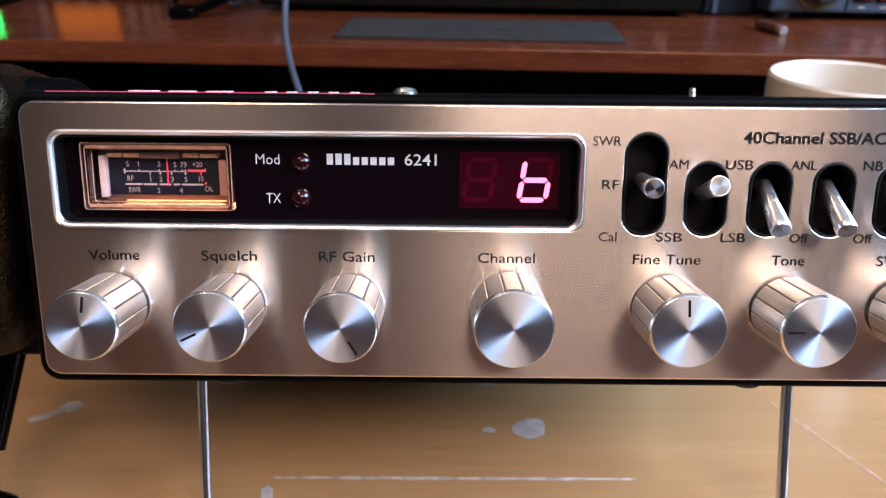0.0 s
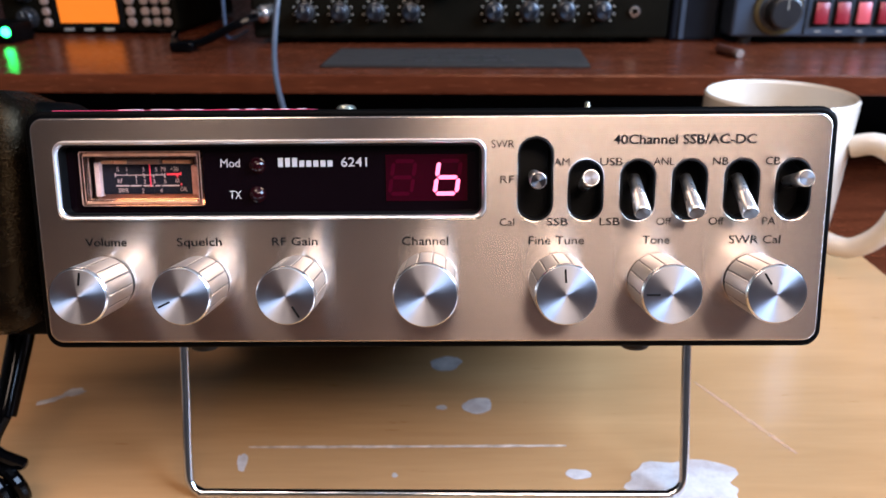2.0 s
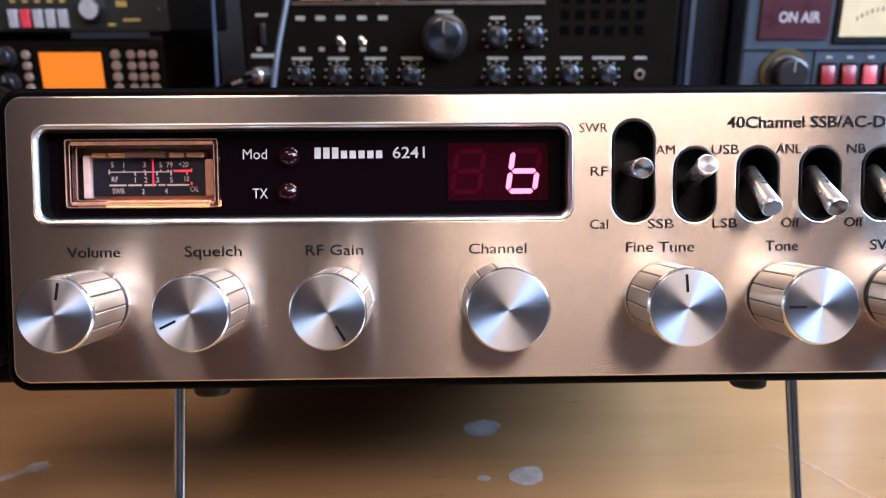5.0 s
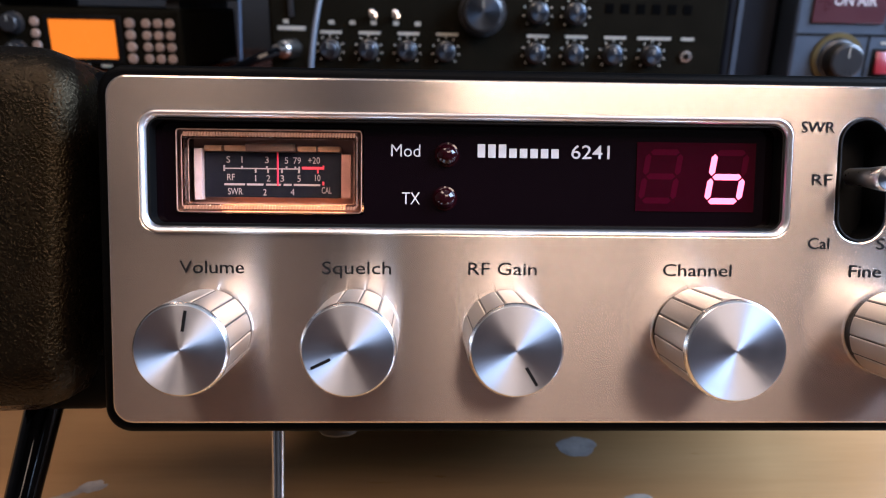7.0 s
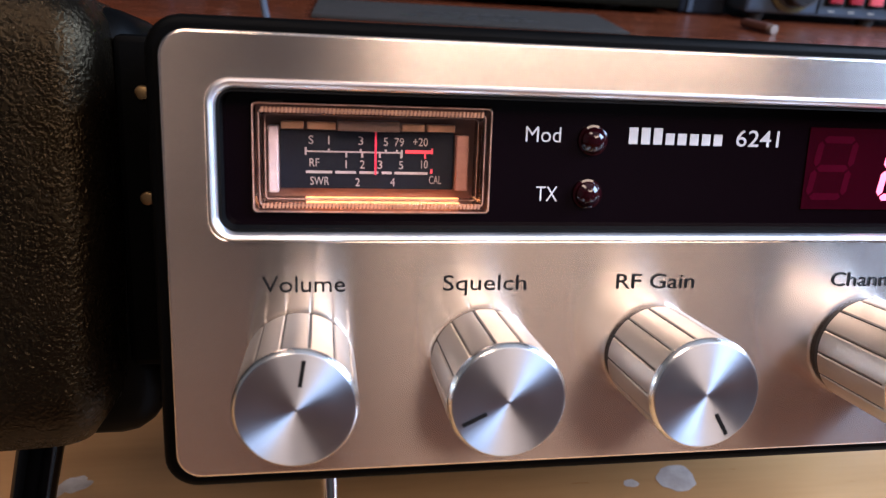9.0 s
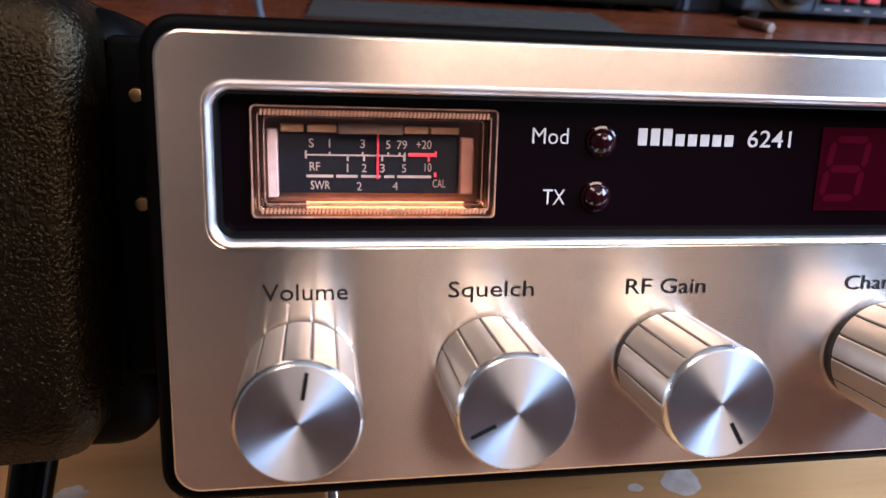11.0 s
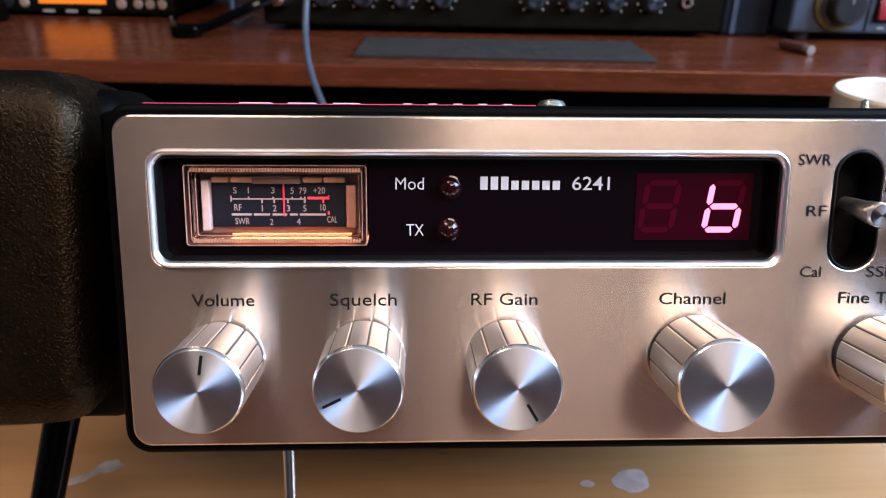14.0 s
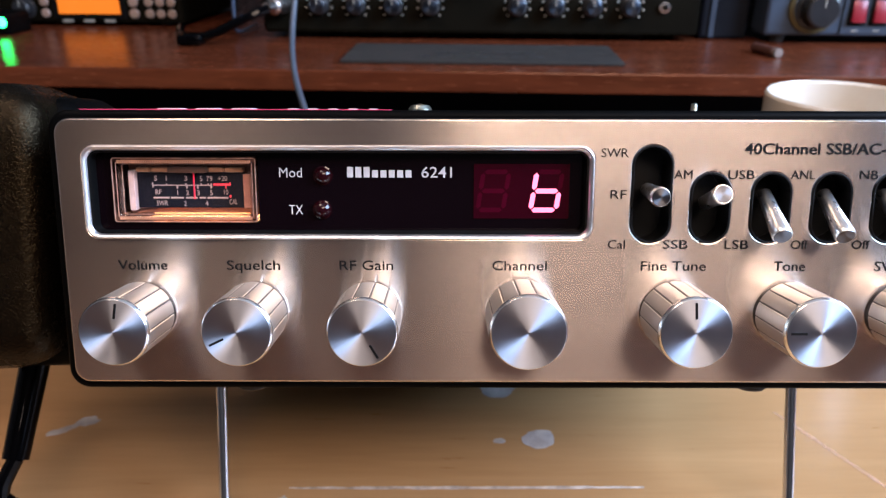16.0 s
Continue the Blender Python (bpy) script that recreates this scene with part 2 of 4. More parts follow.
PINE = wood("varnished_yellow_wood", (0.335, 0.178, 0.070), (0.425, 0.240, 0.102), 0.30, 60, 6, 0.15)
MAHOGANY = wood("red_brown_wood", (0.040, 0.009, 0.0035), (0.110, 0.027, 0.010), 0.26, 70, 9, 0.0)
MAHOGANY.node_tree.nodes["Principled BSDF"].inputs["Specular Tint"].default_value = (1.0, 0.66, 0.48, 1)


# ---- building helpers ----
def part(name, bm, mat, parent=None, label="", smooth=True):
    """Links a bmesh as one mesh object, under a thing or part where one is given."""
    me = bpy.data.meshes.new(name)
    bmesh.ops.recalc_face_normals(bm, faces=bm.faces[:])
    bm.to_mesh(me)
    bm.free()
    return mesh_part(name, me, mat, parent, label, smooth)


def mesh_part(name, me, mat, parent=None, label="", smooth=True):
    me.materials.clear()
    me.materials.append(mat)
    if smooth:
        me.shade_smooth()
        me.set_sharp_from_angle(angle=radians(32))
        for face in me.polygons:  # flat fronts stay truly flat beside their rounded edges
            if max(abs(face.normal.x), abs(face.normal.y), abs(face.normal.z)) > 0.99995:
                face.use_smooth = False
    ob = new(name, me)
    if parent:
        ob.parent = parent
    if label:
        tagged(ob, label)
    return ob


def thing(name, m, label, category, group="", kind=""):
    """The empty at a thing's base that carries its parts."""
    ob = new(name)
    ob.empty_display_size = 0.01
    ob.matrix_basis = m
    return tagged(ob, label, category, group, kind)


def box(x0, x1, y0, y1, z0, z1, r=0.0, seg=2):
    bm = bmesh.new()
    bmesh.ops.create_cube(bm, size=1.0)
    for v in bm.verts:
        v.co = ((x0 + x1) / 2 + v.co.x * (x1 - x0), (y0 + y1) / 2 + v.co.y * (y1 - y0), (z0 + z1) / 2 + v.co.z * (z1 - z0))
    if r:
        bmesh.ops.bevel(bm, geom=bm.edges[:], offset=r, segments=seg, profile=0.5, affect="EDGES")
    return bm


def lathe(profile, steps=48):
    """A solid of revolution about z from (radius, height) pairs; ends at radius 0 close it."""
    bm = bmesh.new()
    rings = []
    for r, h in profile:
        if r < 1e-6:
            rings.append([bm.verts.new((0, 0, h))])
        else:
            rings.append([bm.verts.new((r * math.cos(a), r * math.sin(a), h)) for a in (2 * math.pi * i / steps for i in range(steps))])
    for a, b in zip(rings, rings[1:]):
        for i in range(steps):
            j = (i + 1) % steps
            if len(a) == 1 and len(b) > 1:
                bm.faces.new((a[0], b[i], b[j]))
            elif len(b) == 1 and len(a) > 1:
                bm.faces.new((a[i], b[0], a[j]))
            elif len(a) > 1:
                bm.faces.new((a[i], b[i], b[j], a[j]))
    return bm


def moved(bm, m):
    bm.transform(m)
    return bm


def rounded(x0, x1, z0, z1, r, n=8):
    """A rounded rectangle as a loop of points."""
    out = []
    for cx, cz, a0 in ((x1 - r, z1 - r, 0), (x0 + r, z1 - r, 90), (x0 + r, z0 + r, 180), (x1 - r, z0 + r, 270)):
        for i in range(n + 1):
            a = radians(a0 + 90 * i / n)
            out.append((cx + r * math.cos(a), cz + r * math.sin(a)))
    return out


def sheet(loops, y0, y1, bevel=0.0):
    """A flat sheet in x and z with holes, from y0 (front) to y1 (back), its edges rounded."""
    cu = bpy.data.curves.new("sheet", "CURVE")
    cu.dimensions, cu.fill_mode = "2D", "BOTH"
    cu.extrude = (y1 - y0) / 2 - bevel
    cu.bevel_depth, cu.bevel_resolution, cu.offset = bevel, 2, -bevel
    for loop in loops:
        sp = cu.splines.new("POLY")
        sp.points.add(len(loop) - 1)
        for p, (x, z) in zip(sp.points, loop):
            p.co = (x, z, 0, 1)
        sp.use_cyclic_u = True
    ob = bpy.data.objects.new("sheet", cu)
    scene.collection.objects.link(ob)
    me = bpy.data.meshes.new_from_object(ob.evaluated_get(bpy.context.evaluated_depsgraph_get()))
    bpy.data.objects.remove(ob)
    bpy.data.curves.remove(cu)
    bm = bmesh.new()
    bm.from_mesh(me)
    bmesh.ops.remove_doubles(bm, verts=bm.verts[:], dist=2e-6)
    bmesh.ops.recalc_face_normals(bm, faces=bm.faces[:])
    bm.to_mesh(me)
    bm.free()
    me.transform(Matrix.Translation((0, (y0 + y1) / 2, 0)) @ Matrix.Rotation(radians(90), 4, "X"))
    return me


def tube(points, radius, sides=12, closed=False, smooth_steps=6):
    """A round tube along a smooth line through the points."""
    pts = [Vector(p) for p in points]
    line = []
    n = len(pts)
    for i in range(n if closed else n - 1):
        p0 = pts[(i - 1) % n] if closed or i > 0 else pts[i]
        p1, p2 = pts[i], pts[(i + 1) % n]
        p3 = pts[(i + 2) % n] if closed or i + 2 < n else p2
        for k in range(smooth_steps):
            t = k / smooth_steps
            line.append(0.5 * ((2 * p1) + (p2 - p0) * t + (2 * p0 - 5 * p1 + 4 * p2 - p3) * t * t + (3 * p1 - p0 - 3 * p2 + p3) * t ** 3))
    if not closed:
        line.append(pts[-1])
    bm = bmesh.new()
    rings, up = [], Vector((0.3, 0.2, 1)).normalized()
    m = len(line)
    for i, p in enumerate(line):
        a = line[(i - 1) % m] if closed or i > 0 else p
        b = line[(i + 1) % m] if closed or i + 1 < m else p
        way = (b - a).normalized()
        side = way.cross(up)
        if side.length < 1e-4:
            side = way.cross(Vector((1, 0, 0)))
        side.normalize()
        up = side.cross(way).normalized()
        r = radius(i / (m - 1)) if callable(radius) else radius
        rings.append([bm.verts.new(p + r * (math.cos(2 * math.pi * k / sides) * side + math.sin(2 * math.pi * k / sides) * up)) for k in range(sides)])
    pairs = list(zip(rings, rings[1:])) + ([(rings[-1], rings[0])] if closed else [])
    for a, b in pairs:
        for k in range(sides):
            bm.faces.new((a[k], a[(k + 1) % sides], b[(k + 1) % sides], b[k]))
    if not closed:
        bm.faces.new(rings[0][::-1])
        bm.faces.new(rings[-1])
    return bm


def glyphs(text, bold=0.0):
    cu = bpy.data.curves.new("lettering", "FONT")
    cu.body, cu.offset, cu.resolution_u, cu.fill_mode = text, bold, 3, "FRONT"
    ob = bpy.data.objects.new("lettering", cu)
    scene.collection.objects.link(ob)
    bpy.context.view_layer.update()
    me = bpy.data.meshes.new_from_object(ob.evaluated_get(bpy.context.evaluated_depsgraph_get()))
    bpy.data.objects.remove(ob)
    bpy.data.curves.remove(cu)
    return me


CAP = max(v.co.y for v in glyphs("H").vertices)


def lettering(text, x0, x1, base, cap, y, mat, parent, bold=0.0, name="lettering"):
    """Text in the plane of a front, from x0 to x1, standing on the height base, with capitals of height cap."""
    me = glyphs(text, bold)
    a, b = min(v.co.x for v in me.vertices), max(v.co.x for v in me.vertices)
    sx, sz = (x1 - x0) / (b - a), cap / CAP
    for v in me.vertices:
        v.co = (x0 + (v.co.x - a) * sx, y, base + v.co.y * sz)
    return mesh_part(name, me, mat, parent, smooth=False)


def stroke(x0, x1, z0, z1, y, mat, parent, name="mark", thick=0.00012, slant=0.0):
    """A thin printed bar in the plane of a front."""
    bm = box(x0, x1, y - thick, y, z0, z1)
    if slant:
        for v in bm.verts:
            v.co.x += slant * (v.co.z - (z0 + z1) / 2)
    return part(name, bm, mat, parent, smooth=False)


FRONTWARD = Matrix.Rotation(radians(90), 4, "X")  # turns z towards the viewer (-y)


# ---- room ----
def structure(name, bm, mat, label, category):
    ob = part(name, bm, mat, None, smooth=False)
    return tagged(ob, label, category, kind="structure")


X0, X1, Y0, Y1, Z0, Z1 = -1.5, 1.3, -1.6, 0.95, -0.74, 1.6
structure("floor", box(X0 - 0.1, X1 + 0.1, Y0 - 0.1, Y1 + 0.1, Z0 - 0.1, Z0), FLOORM, "brown carpet floor of the room", "floor")
structure("ceiling", box(X0 - 0.1, X1 + 0.1, Y0 - 0.1, Y1 + 0.1, Z1, Z1 + 0.1), CEILING, "off-white painted ceiling", "ceiling")
structure("wall_north", box(X0 - 0.1, X1 + 0.1, Y1, Y1 + 0.1, Z0, Z1), DARKWALL, "dark wall behind the radio desk", "wall")
structure("wall_south", box(X0 - 0.1, X1 + 0.1, Y0 - 0.1, Y0, Z0, Z1), DIMWALL, "unseen brown wall darkened to dim the front panel reflection", "wall")
structure("wall_west", box(X0 - 0.1, X0, Y0, Y1, Z0, Z1), WALL, "plain beige painted wall", "wall")
WY0, WY1, WZ0, WZ1 = -0.90, 0.30, 0.42, 1.42
wall_east = sheet([[(Y0, Z0), (Y1, Z0), (Y1, Z1), (Y0, Z1)], [(WY0, WZ0), (WY1, WZ0), (WY1, WZ1), (WY0, WZ1)]], -0.05, 0.05)
wall_east.transform(pose(X1 + 0.05, 0, 0, 0, 0, 90))
tagged(mesh_part("wall_east", wall_east, WALL, smooth=False), "plain beige painted wall with a window", "wall", kind="structure")
win = thing("window_1", pose(X1 + 0.05, 0, 0), "white framed window letting in daylight", "window", kind="structure")
frame_me = sheet([[(WY0, WZ0), (WY1, WZ0), (WY1, WZ1), (WY0, WZ1)], [(WY0 + 0.05, WZ0 + 0.05), (WY1 - 0.05, WZ0 + 0.05), (WY1 - 0.05, WZ1 - 0.05), (WY0 + 0.05, WZ1 - 0.05)]], -0.02, 0.02, 0.004)
frame_me.transform(pose(0, 0, 0, 0, 0, 90))
mesh_part("window_frame", frame_me, FRAME, win)
# no fixture is in view; rod and shade are added above each light
for lamp_x, lamp_y, lamp_z in ((0.25, -0.64, 0.83), (-0.34, -0.20, 1.08)):
    lamp = thing("added_pendant", pose(lamp_x, lamp_y, lamp_z), "unseen lamp fixture added above a warm light", "lamp", "pendant lamps")
    part("rod", lathe([(0, 0), (0.01, 0), (0.01, Z1 - lamp_z), (0, Z1 - lamp_z)], 16), FRAME, lamp)
    part("shade", lathe([(0, 0.02), (0.21, 0.015), (0.23, -0.005), (0.22, -0.01), (0, 0.0)], 40), FRAME, lamp)

# ---- table ----
table = thing("wooden_board", pose(0, 0, 0), "varnished yellow wooden board with pale stains on the desk", "board")
# unseen front edge is cut short so the panel reflects the darker desk
top_me = sheet([rounded(-0.62, 0.231, -0.090, 0.234, 0.012)], -0.009, 0.009, 0.002)
top_me.transform(Matrix.Translation((0, 0, -0.009)) @ Matrix.Rotation(radians(-90), 4, "X"))
part_top = mesh_part("board_top", top_me, PINE, table)


def blotch(cx, cy, rx, ry, turn, seed, mat=STAIN, rough=0.16):
    """A dried pale spot with an uneven edge."""
    rnd = random.Random(seed)
    ph = [rnd.uniform(0, 6.28) for _ in range(4)]
    bm = bmesh.new()
    ring = []
    for i in range(40):
        a = 2 * math.pi * i / 40
        k = 1 + rough * (0.5 * math.sin(2 * a + ph[0]) + 0.3 * math.sin(3 * a + ph[1]) + 0.25 * math.sin(5 * a + ph[2]) + 0.15 * math.sin(9 * a + ph[3]))
        x, y = rx * k * math.cos(a), ry * k * math.sin(a)
        c, s = math.cos(radians(turn)), math.sin(radians(turn))
        ring.append(bm.verts.new((cx + x * c - y * s, cy + x * s + y * c, 0.00015)))
    bm.faces.new(ring)
    return part("stain", bm, mat, table, smooth=False)


blotch(0.0149, 0.0562, 0.0054, 0.0052, 10, 1)
blotch(0.0027, 0.0854, 0.0066, 0.0054, 0, 2)
blotch(0.0012, 0.0552, 0.0020, 0.0016, 0, 3)
blotch(-0.1510, 0.0604, 0.0050, 0.0020, 32, 4, rough=0.3)
blotch(-0.1445, 0.0654, 0.0044, 0.0026, 32, 5, rough=0.3)
blotch(0.0815, 0.0135, 0.0205, 0.0110, -6, 6, rough=0.35)
blotch(0.0472, 0.0185, 0.0040, 0.0026, 0, 7)
blotch(-0.0668, 0.0245, 0.0015, 0.0054, 12, 8, rough=0.3)
blotch(-0.0140, 0.0180, 0.0010, 0.0012, 0, 9)


def scratch(x0, y0, x1, y1, w, mat, seed):
    rnd = random.Random(seed)
    bm = bmesh.new()
    a, b = [], []
    n = 24
    for i in range(n + 1):
        t = i / n
        k = w * (0.35 + 0.65 * math.sin(math.pi * min(max(t, 0.04), 0.96)) ** 0.5) * rnd.uniform(0.7, 1.15) / 2
        x, y = x0 + (x1 - x0) * t, y0 + (y1 - y0) * t + rnd.uniform(-0.0001, 0.0001)
        d = math.hypot(x1 - x0, y1 - y0)
        nx, ny = -(y1 - y0) / d, (x1 - x0) / d
        a.append(bm.verts.new((x + nx * k, y + ny * k, 0.00018)))
        b.append(bm.verts.new((x - nx * k, y - ny * k, 0.00018)))
    for i in range(n):
        bm.faces.new((a[i], a[i + 1], b[i + 1], b[i]))
    return part("scratch", bm, mat, table, smooth=False)


scratch(-0.0665, 0.0323, 0.0452, 0.0329, 0.0015, SCRATCH, 1)
scratch(0.1020, 0.0715, 0.1240, 0.0285, 0.0020, PINKSCR, 2)

# ---- radio on its stand ----
radio = thing("radio", SET, "vintage transceiver with brushed aluminium front and black case", "radio")
case_me = sheet([rounded(-0.1029, 0.1023, -0.0312, 0.0311, 0.0046), rounded(-0.0992, 0.0992, -0.0281, 0.0281, 0.0025)], 0.0006, 0.233, 0.0012)
mesh_part("case", case_me, CASE, radio, "black enamelled metal case")
part("rear_panel", box(-0.0990, 0.0990, 0.228, 0.232, -0.0280, 0.0280), CASE, radio, smooth=False)
SLOTS = [(0.0267, 0.0028, 0.0238), (0.0395, 0.0028, 0.0181), (0.0526, 0.0028, 0.0181), (0.0657, 0.0028, 0.0181), (0.0788, 0.0028, 0.0181), (0.0918, 0.0028, 0.0181)]
holes = [rounded(x - 0.0043, x + 0.0043, z0, z1, 0.00425) for x, z0, z1 in SLOTS]
WINDOW = (-0.0955, 0.0140, 0.0036, 0.0234)
plate_me = sheet([rounded(-0.1011, 0.1006, -0.0293, 0.0293, 0.0034)] + holes + [rounded(*WINDOW, 0.0026)], 0.0, 0.0011, 0.0004)
plate = mesh_part("front_panel", plate_me, PLATE, radio, "horizontally brushed aluminium front panel")
x0, x1, z0, z1 = WINDOW
bm = bmesh.new()
rings = []
for inset, y in ((0.0, 0.0003), (0.0001, -0.0003), (0.0003, -0.0005), (0.0006, -0.0004), (0.0009, -0.0001), (0.0011, 0.0006)):
    r = max(0.0030 - inset * 0.6, 0.0012)
    rings.append([bm.verts.new((x, y, z)) for x, z in rounded(x0 - 0.0002 + inset, x1 + 0.0002 - inset, z0 - 0.0002 + inset, z1 + 0.0002 - inset, r)])
for p, q in zip(rings, rings[1:]):
    for i in range(len(p)):
        j = (i + 1) % len(p)
        bm.faces.new((p[i], p[j], q[j], q[i]))
part("bezel", bm, BEZEL, radio, "satin aluminium window frame")
reveal = sheet([rounded(x0 + 0.0009, x1 - 0.0009, z0 + 0.0009, z1 - 0.0009, 0.0020), rounded(x0 + 0.0013, x1 - 0.0013, z0 + 0.0013, z1 - 0.0013, 0.0016)], 0.0005, 0.0046)
mesh_part("window_reveal", reveal, SLOT, radio, "black edge of the window")
pane_me = sheet([rounded(x0 + 0.0004, x1 - 0.0004, z0 + 0.0004, z1 - 0.0004, 0.0022), rounded(-0.0908, -0.0589, 0.0065, 0.0211, 0.0006)], 0.0036, 0.0046, 0.0001)
window = mesh_part("display_window", pane_me, GLASSBACK, radio, "glossy black display window")
GY = 0.0035
lettering("Mod", -0.0542, -0.0492, 0.0166, 0.0021, GY, WHITEINK, window, -0.005)
lettering("TX", -0.0523, -0.0492, 0.0084, 0.0021, GY, WHITEINK, window, -0.005)
lettering("6241", -0.0230, -0.0163, 0.0166, 0.0023, GY, WHITEINK, window, 0.004)
# the maker's mark as plain bars
for i, tall in enumerate((0.0023, 0.0023, 0.0023, 0.0016, 0.0016, 0.0016, 0.0016, 0.0016)):
    stroke(-0.0393 + i * 0.00183, -0.0393 + i * 0.00183 + 0.0013, 0.0166, 0.0166 + tall, GY, WHITEINK, window, "print_bar", 0.00005)
for x, z in ((-0.0446, 0.0170), (-0.0449, 0.0095)):
    led = part("indicator_led", moved(lathe([(0.0021, 0), (0.0021, 0.0003), (0.0018, 0.0004), (0.0017, 0.0009), (0.0012, 0.0014), (0.0005, 0.0017), (0, 0.00175)], 32), pose(x, GY, z) @ FRONTWARD), LEDRED, window, "unlit dark red lens")

# seven-segment display behind a red filter
filt = stroke(-0.0115, 0.0095, 0.0076, 0.0196, GY + 0.00005, FILTER, window, "display_filter")


def digit(cx, cz, h, w, lit, parent):
    s, g = 0.15, 0.00012
    t = h * 0.125
    bars = {"a": (0, h / 2, 1), "g": (0, 0, 1), "d": (0, -h / 2, 1), "f": (-w / 2, h / 4, 0), "b": (w / 2, h / 4, 0), "e": (-w / 2, -h / 4, 0), "c": (w / 2, -h / 4, 0)}
    for key, (dx, dz, flat) in bars.items():
        lx, lz = (w / 2 - t * 0.22, t / 2) if flat else (t / 2, h / 4 - t * 0.22)
        bm = bmesh.new()
        if flat:
            loop = [(-lx, 0), (-lx + t / 2, lz), (lx - t / 2, lz), (lx, 0), (lx - t / 2, -lz), (-lx + t / 2, -lz)]
        else:
            loop = [(0, lz), (lx, lz - t / 2), (lx, -lz + t / 2), (0, -lz), (-lx, -lz + t / 2), (-lx, lz - t / 2)]
        vs = [bm.verts.new((cx + dx + px + s * (dz + pz), GY - g, cz + dz + pz)) for px, pz in loop]
        bm.faces.new(vs)
        part("segment", bm, SEGON if key in lit else SEGOFF, parent, smooth=False)


digit(-0.0072, 0.0137, 0.0084, 0.0056, "", window)
digit(0.0045, 0.0137, 0.0084, 0.0056, "fgedc", window)

# signal meter
MX0, MX1, MZ0, MZ1 = -0.0906, -0.0591, 0.0067, 0.0209
backing = part("meter_housing", box(MX0, MX1, 0.0100, 0.0108, MZ0, MZ1), METERBACK, radio, "signal meter with an amber lit scale")


def meter_x(u):
    return MX0 + (u - 95) / 965 * (MX1 - MX0)


def meter_z(v):
    return MZ1 - (v - 95) / 440 * (MZ1 - MZ0)


FY = 0.0084
part("scale_plate", box(meter_x(195), meter_x(930), FY, FY + 0.0012, meter_z(455), meter_z(208)), METERFACE, backing)
rim = sheet([rounded(MX0, MX1, MZ0, MZ1, 0.0008), rounded(MX0 + 0.0012, MX1 - 0.0012, MZ0 + 0.0014, MZ1 - 0.0014, 0.0004)], 0.0030, 0.0100, 0.0003)
mesh_part("clear_rim", rim, METERCLEAR, backing, "clear moulded plastic rim")
for z, wide in ((MZ1 - 0.0009, 0.0007), (MZ0 + 0.0009, 0.0006)):
    ribs = bmesh.new()
    for i in range(58):
        x = MX0 + 0.0014 + i * (MX1 - MX0 - 0.0028) / 57
        one = bmesh.ops.create_cube(ribs, size=1.0)["verts"]
        for v in one:
            v.co = (x + v.co.x * 0.00030 + v.co.z * 0.0001, 0.0030 + v.co.y * 0.0007, z + v.co.z * wide)
    part("ribbed_edge", ribs, RIBS, backing, "fine ribbed amber edge", smooth=False)
part("meter_bulb", box(meter_x(300), meter_x(960), 0.0080, 0.0090, MZ0 + 0.0006, MZ0 + 0.0009), BULB, backing, "warm filament lamp")
part("magnet_yoke", box(meter_x(430), meter_x(690), 0.0060, 0.0080, meter_z(206), meter_z(160), 0.0002), YOKE, backing)
part("light_guide", box(meter_x(148), meter_x(190), 0.0070, 0.0096, meter_z(470), meter_z(190), 0.0002), METERPOST, backing, "pale plastic post")
part("light_guide", box(meter_x(936), meter_x(990), 0.0070, 0.0096, meter_z(455), meter_z(215), 0.0002), METERSIDE, backing, "dim brown plastic post")
for u0, u1 in ((200, 292), (306, 424), (700, 800), (812, 930)):
    part("light_guide", box(meter_x(u0), meter_x(u1), 0.0074, 0.0096, meter_z(203), meter_z(172), 0.0002), AMBERGUIDE, backing, "amber plastic post")
IY = FY - 0.0001
SZ = meter_z(297)
stroke(meter_x(300), meter_x(705), SZ - 0.00010, SZ + 0.00010, IY, METERINK, backing, "scale_line")
stroke(meter_x(720), meter_x(838), SZ - 0.00006, SZ + 0.00042, IY, METERRED, backing, "scale_line")
for u, lo, hi in ((300, 312, 280), (396, 297, 284), (530, 297, 284), (636, 297, 284), (684, 297, 284), (705, 315, 284), (469, 320, 300), (536, 320, 300), (611, 320, 300), (703, 320, 300), (806, 320, 300), (836, 300, 276)):
    stroke(meter_x(u - 4), meter_x(u + 4), meter_z(lo), meter_z(hi), IY, METERRED if u > 710 else METERINK, backing, "scale_tick")
for a, b in ((300, 410), (422, 510), (525, 605), (620, 663), (675, 818)):
    stroke(meter_x(a), meter_x(b), meter_z(390), meter_z(379), IY, METERINK, backing, "scale_line")
stroke(meter_x(830), meter_x(840), meter_z(385), meter_z(365), IY, METERRED, backing, "scale_tick")
for text, u0, u1, v in (("S", 312, 332, 266), ("1", 393, 398, 266), ("3", 520, 540, 266), ("5", 627, 645, 268), ("79", 673, 714, 268), ("+20", 753, 817, 266),
                        ("RF", 315, 356, 362), ("1", 466, 471, 367), ("2", 527, 547, 367), ("3", 602, 622, 367), ("5", 694, 712, 367), ("10", 790, 819, 362),
                        ("SWR", 318, 397, 440), ("2", 508, 527, 444), ("4", 657, 678, 442), ("CAL", 826, 880, 430)):
    lettering(text, meter_x(u0), meter_x(u1), meter_z(v), 0.00112, IY, METERINK, backing)
stroke(meter_x(588), meter_x(596), meter_z(392), meter_z(205), 0.0078, NEEDLE, backing, "needle", 0.0002)
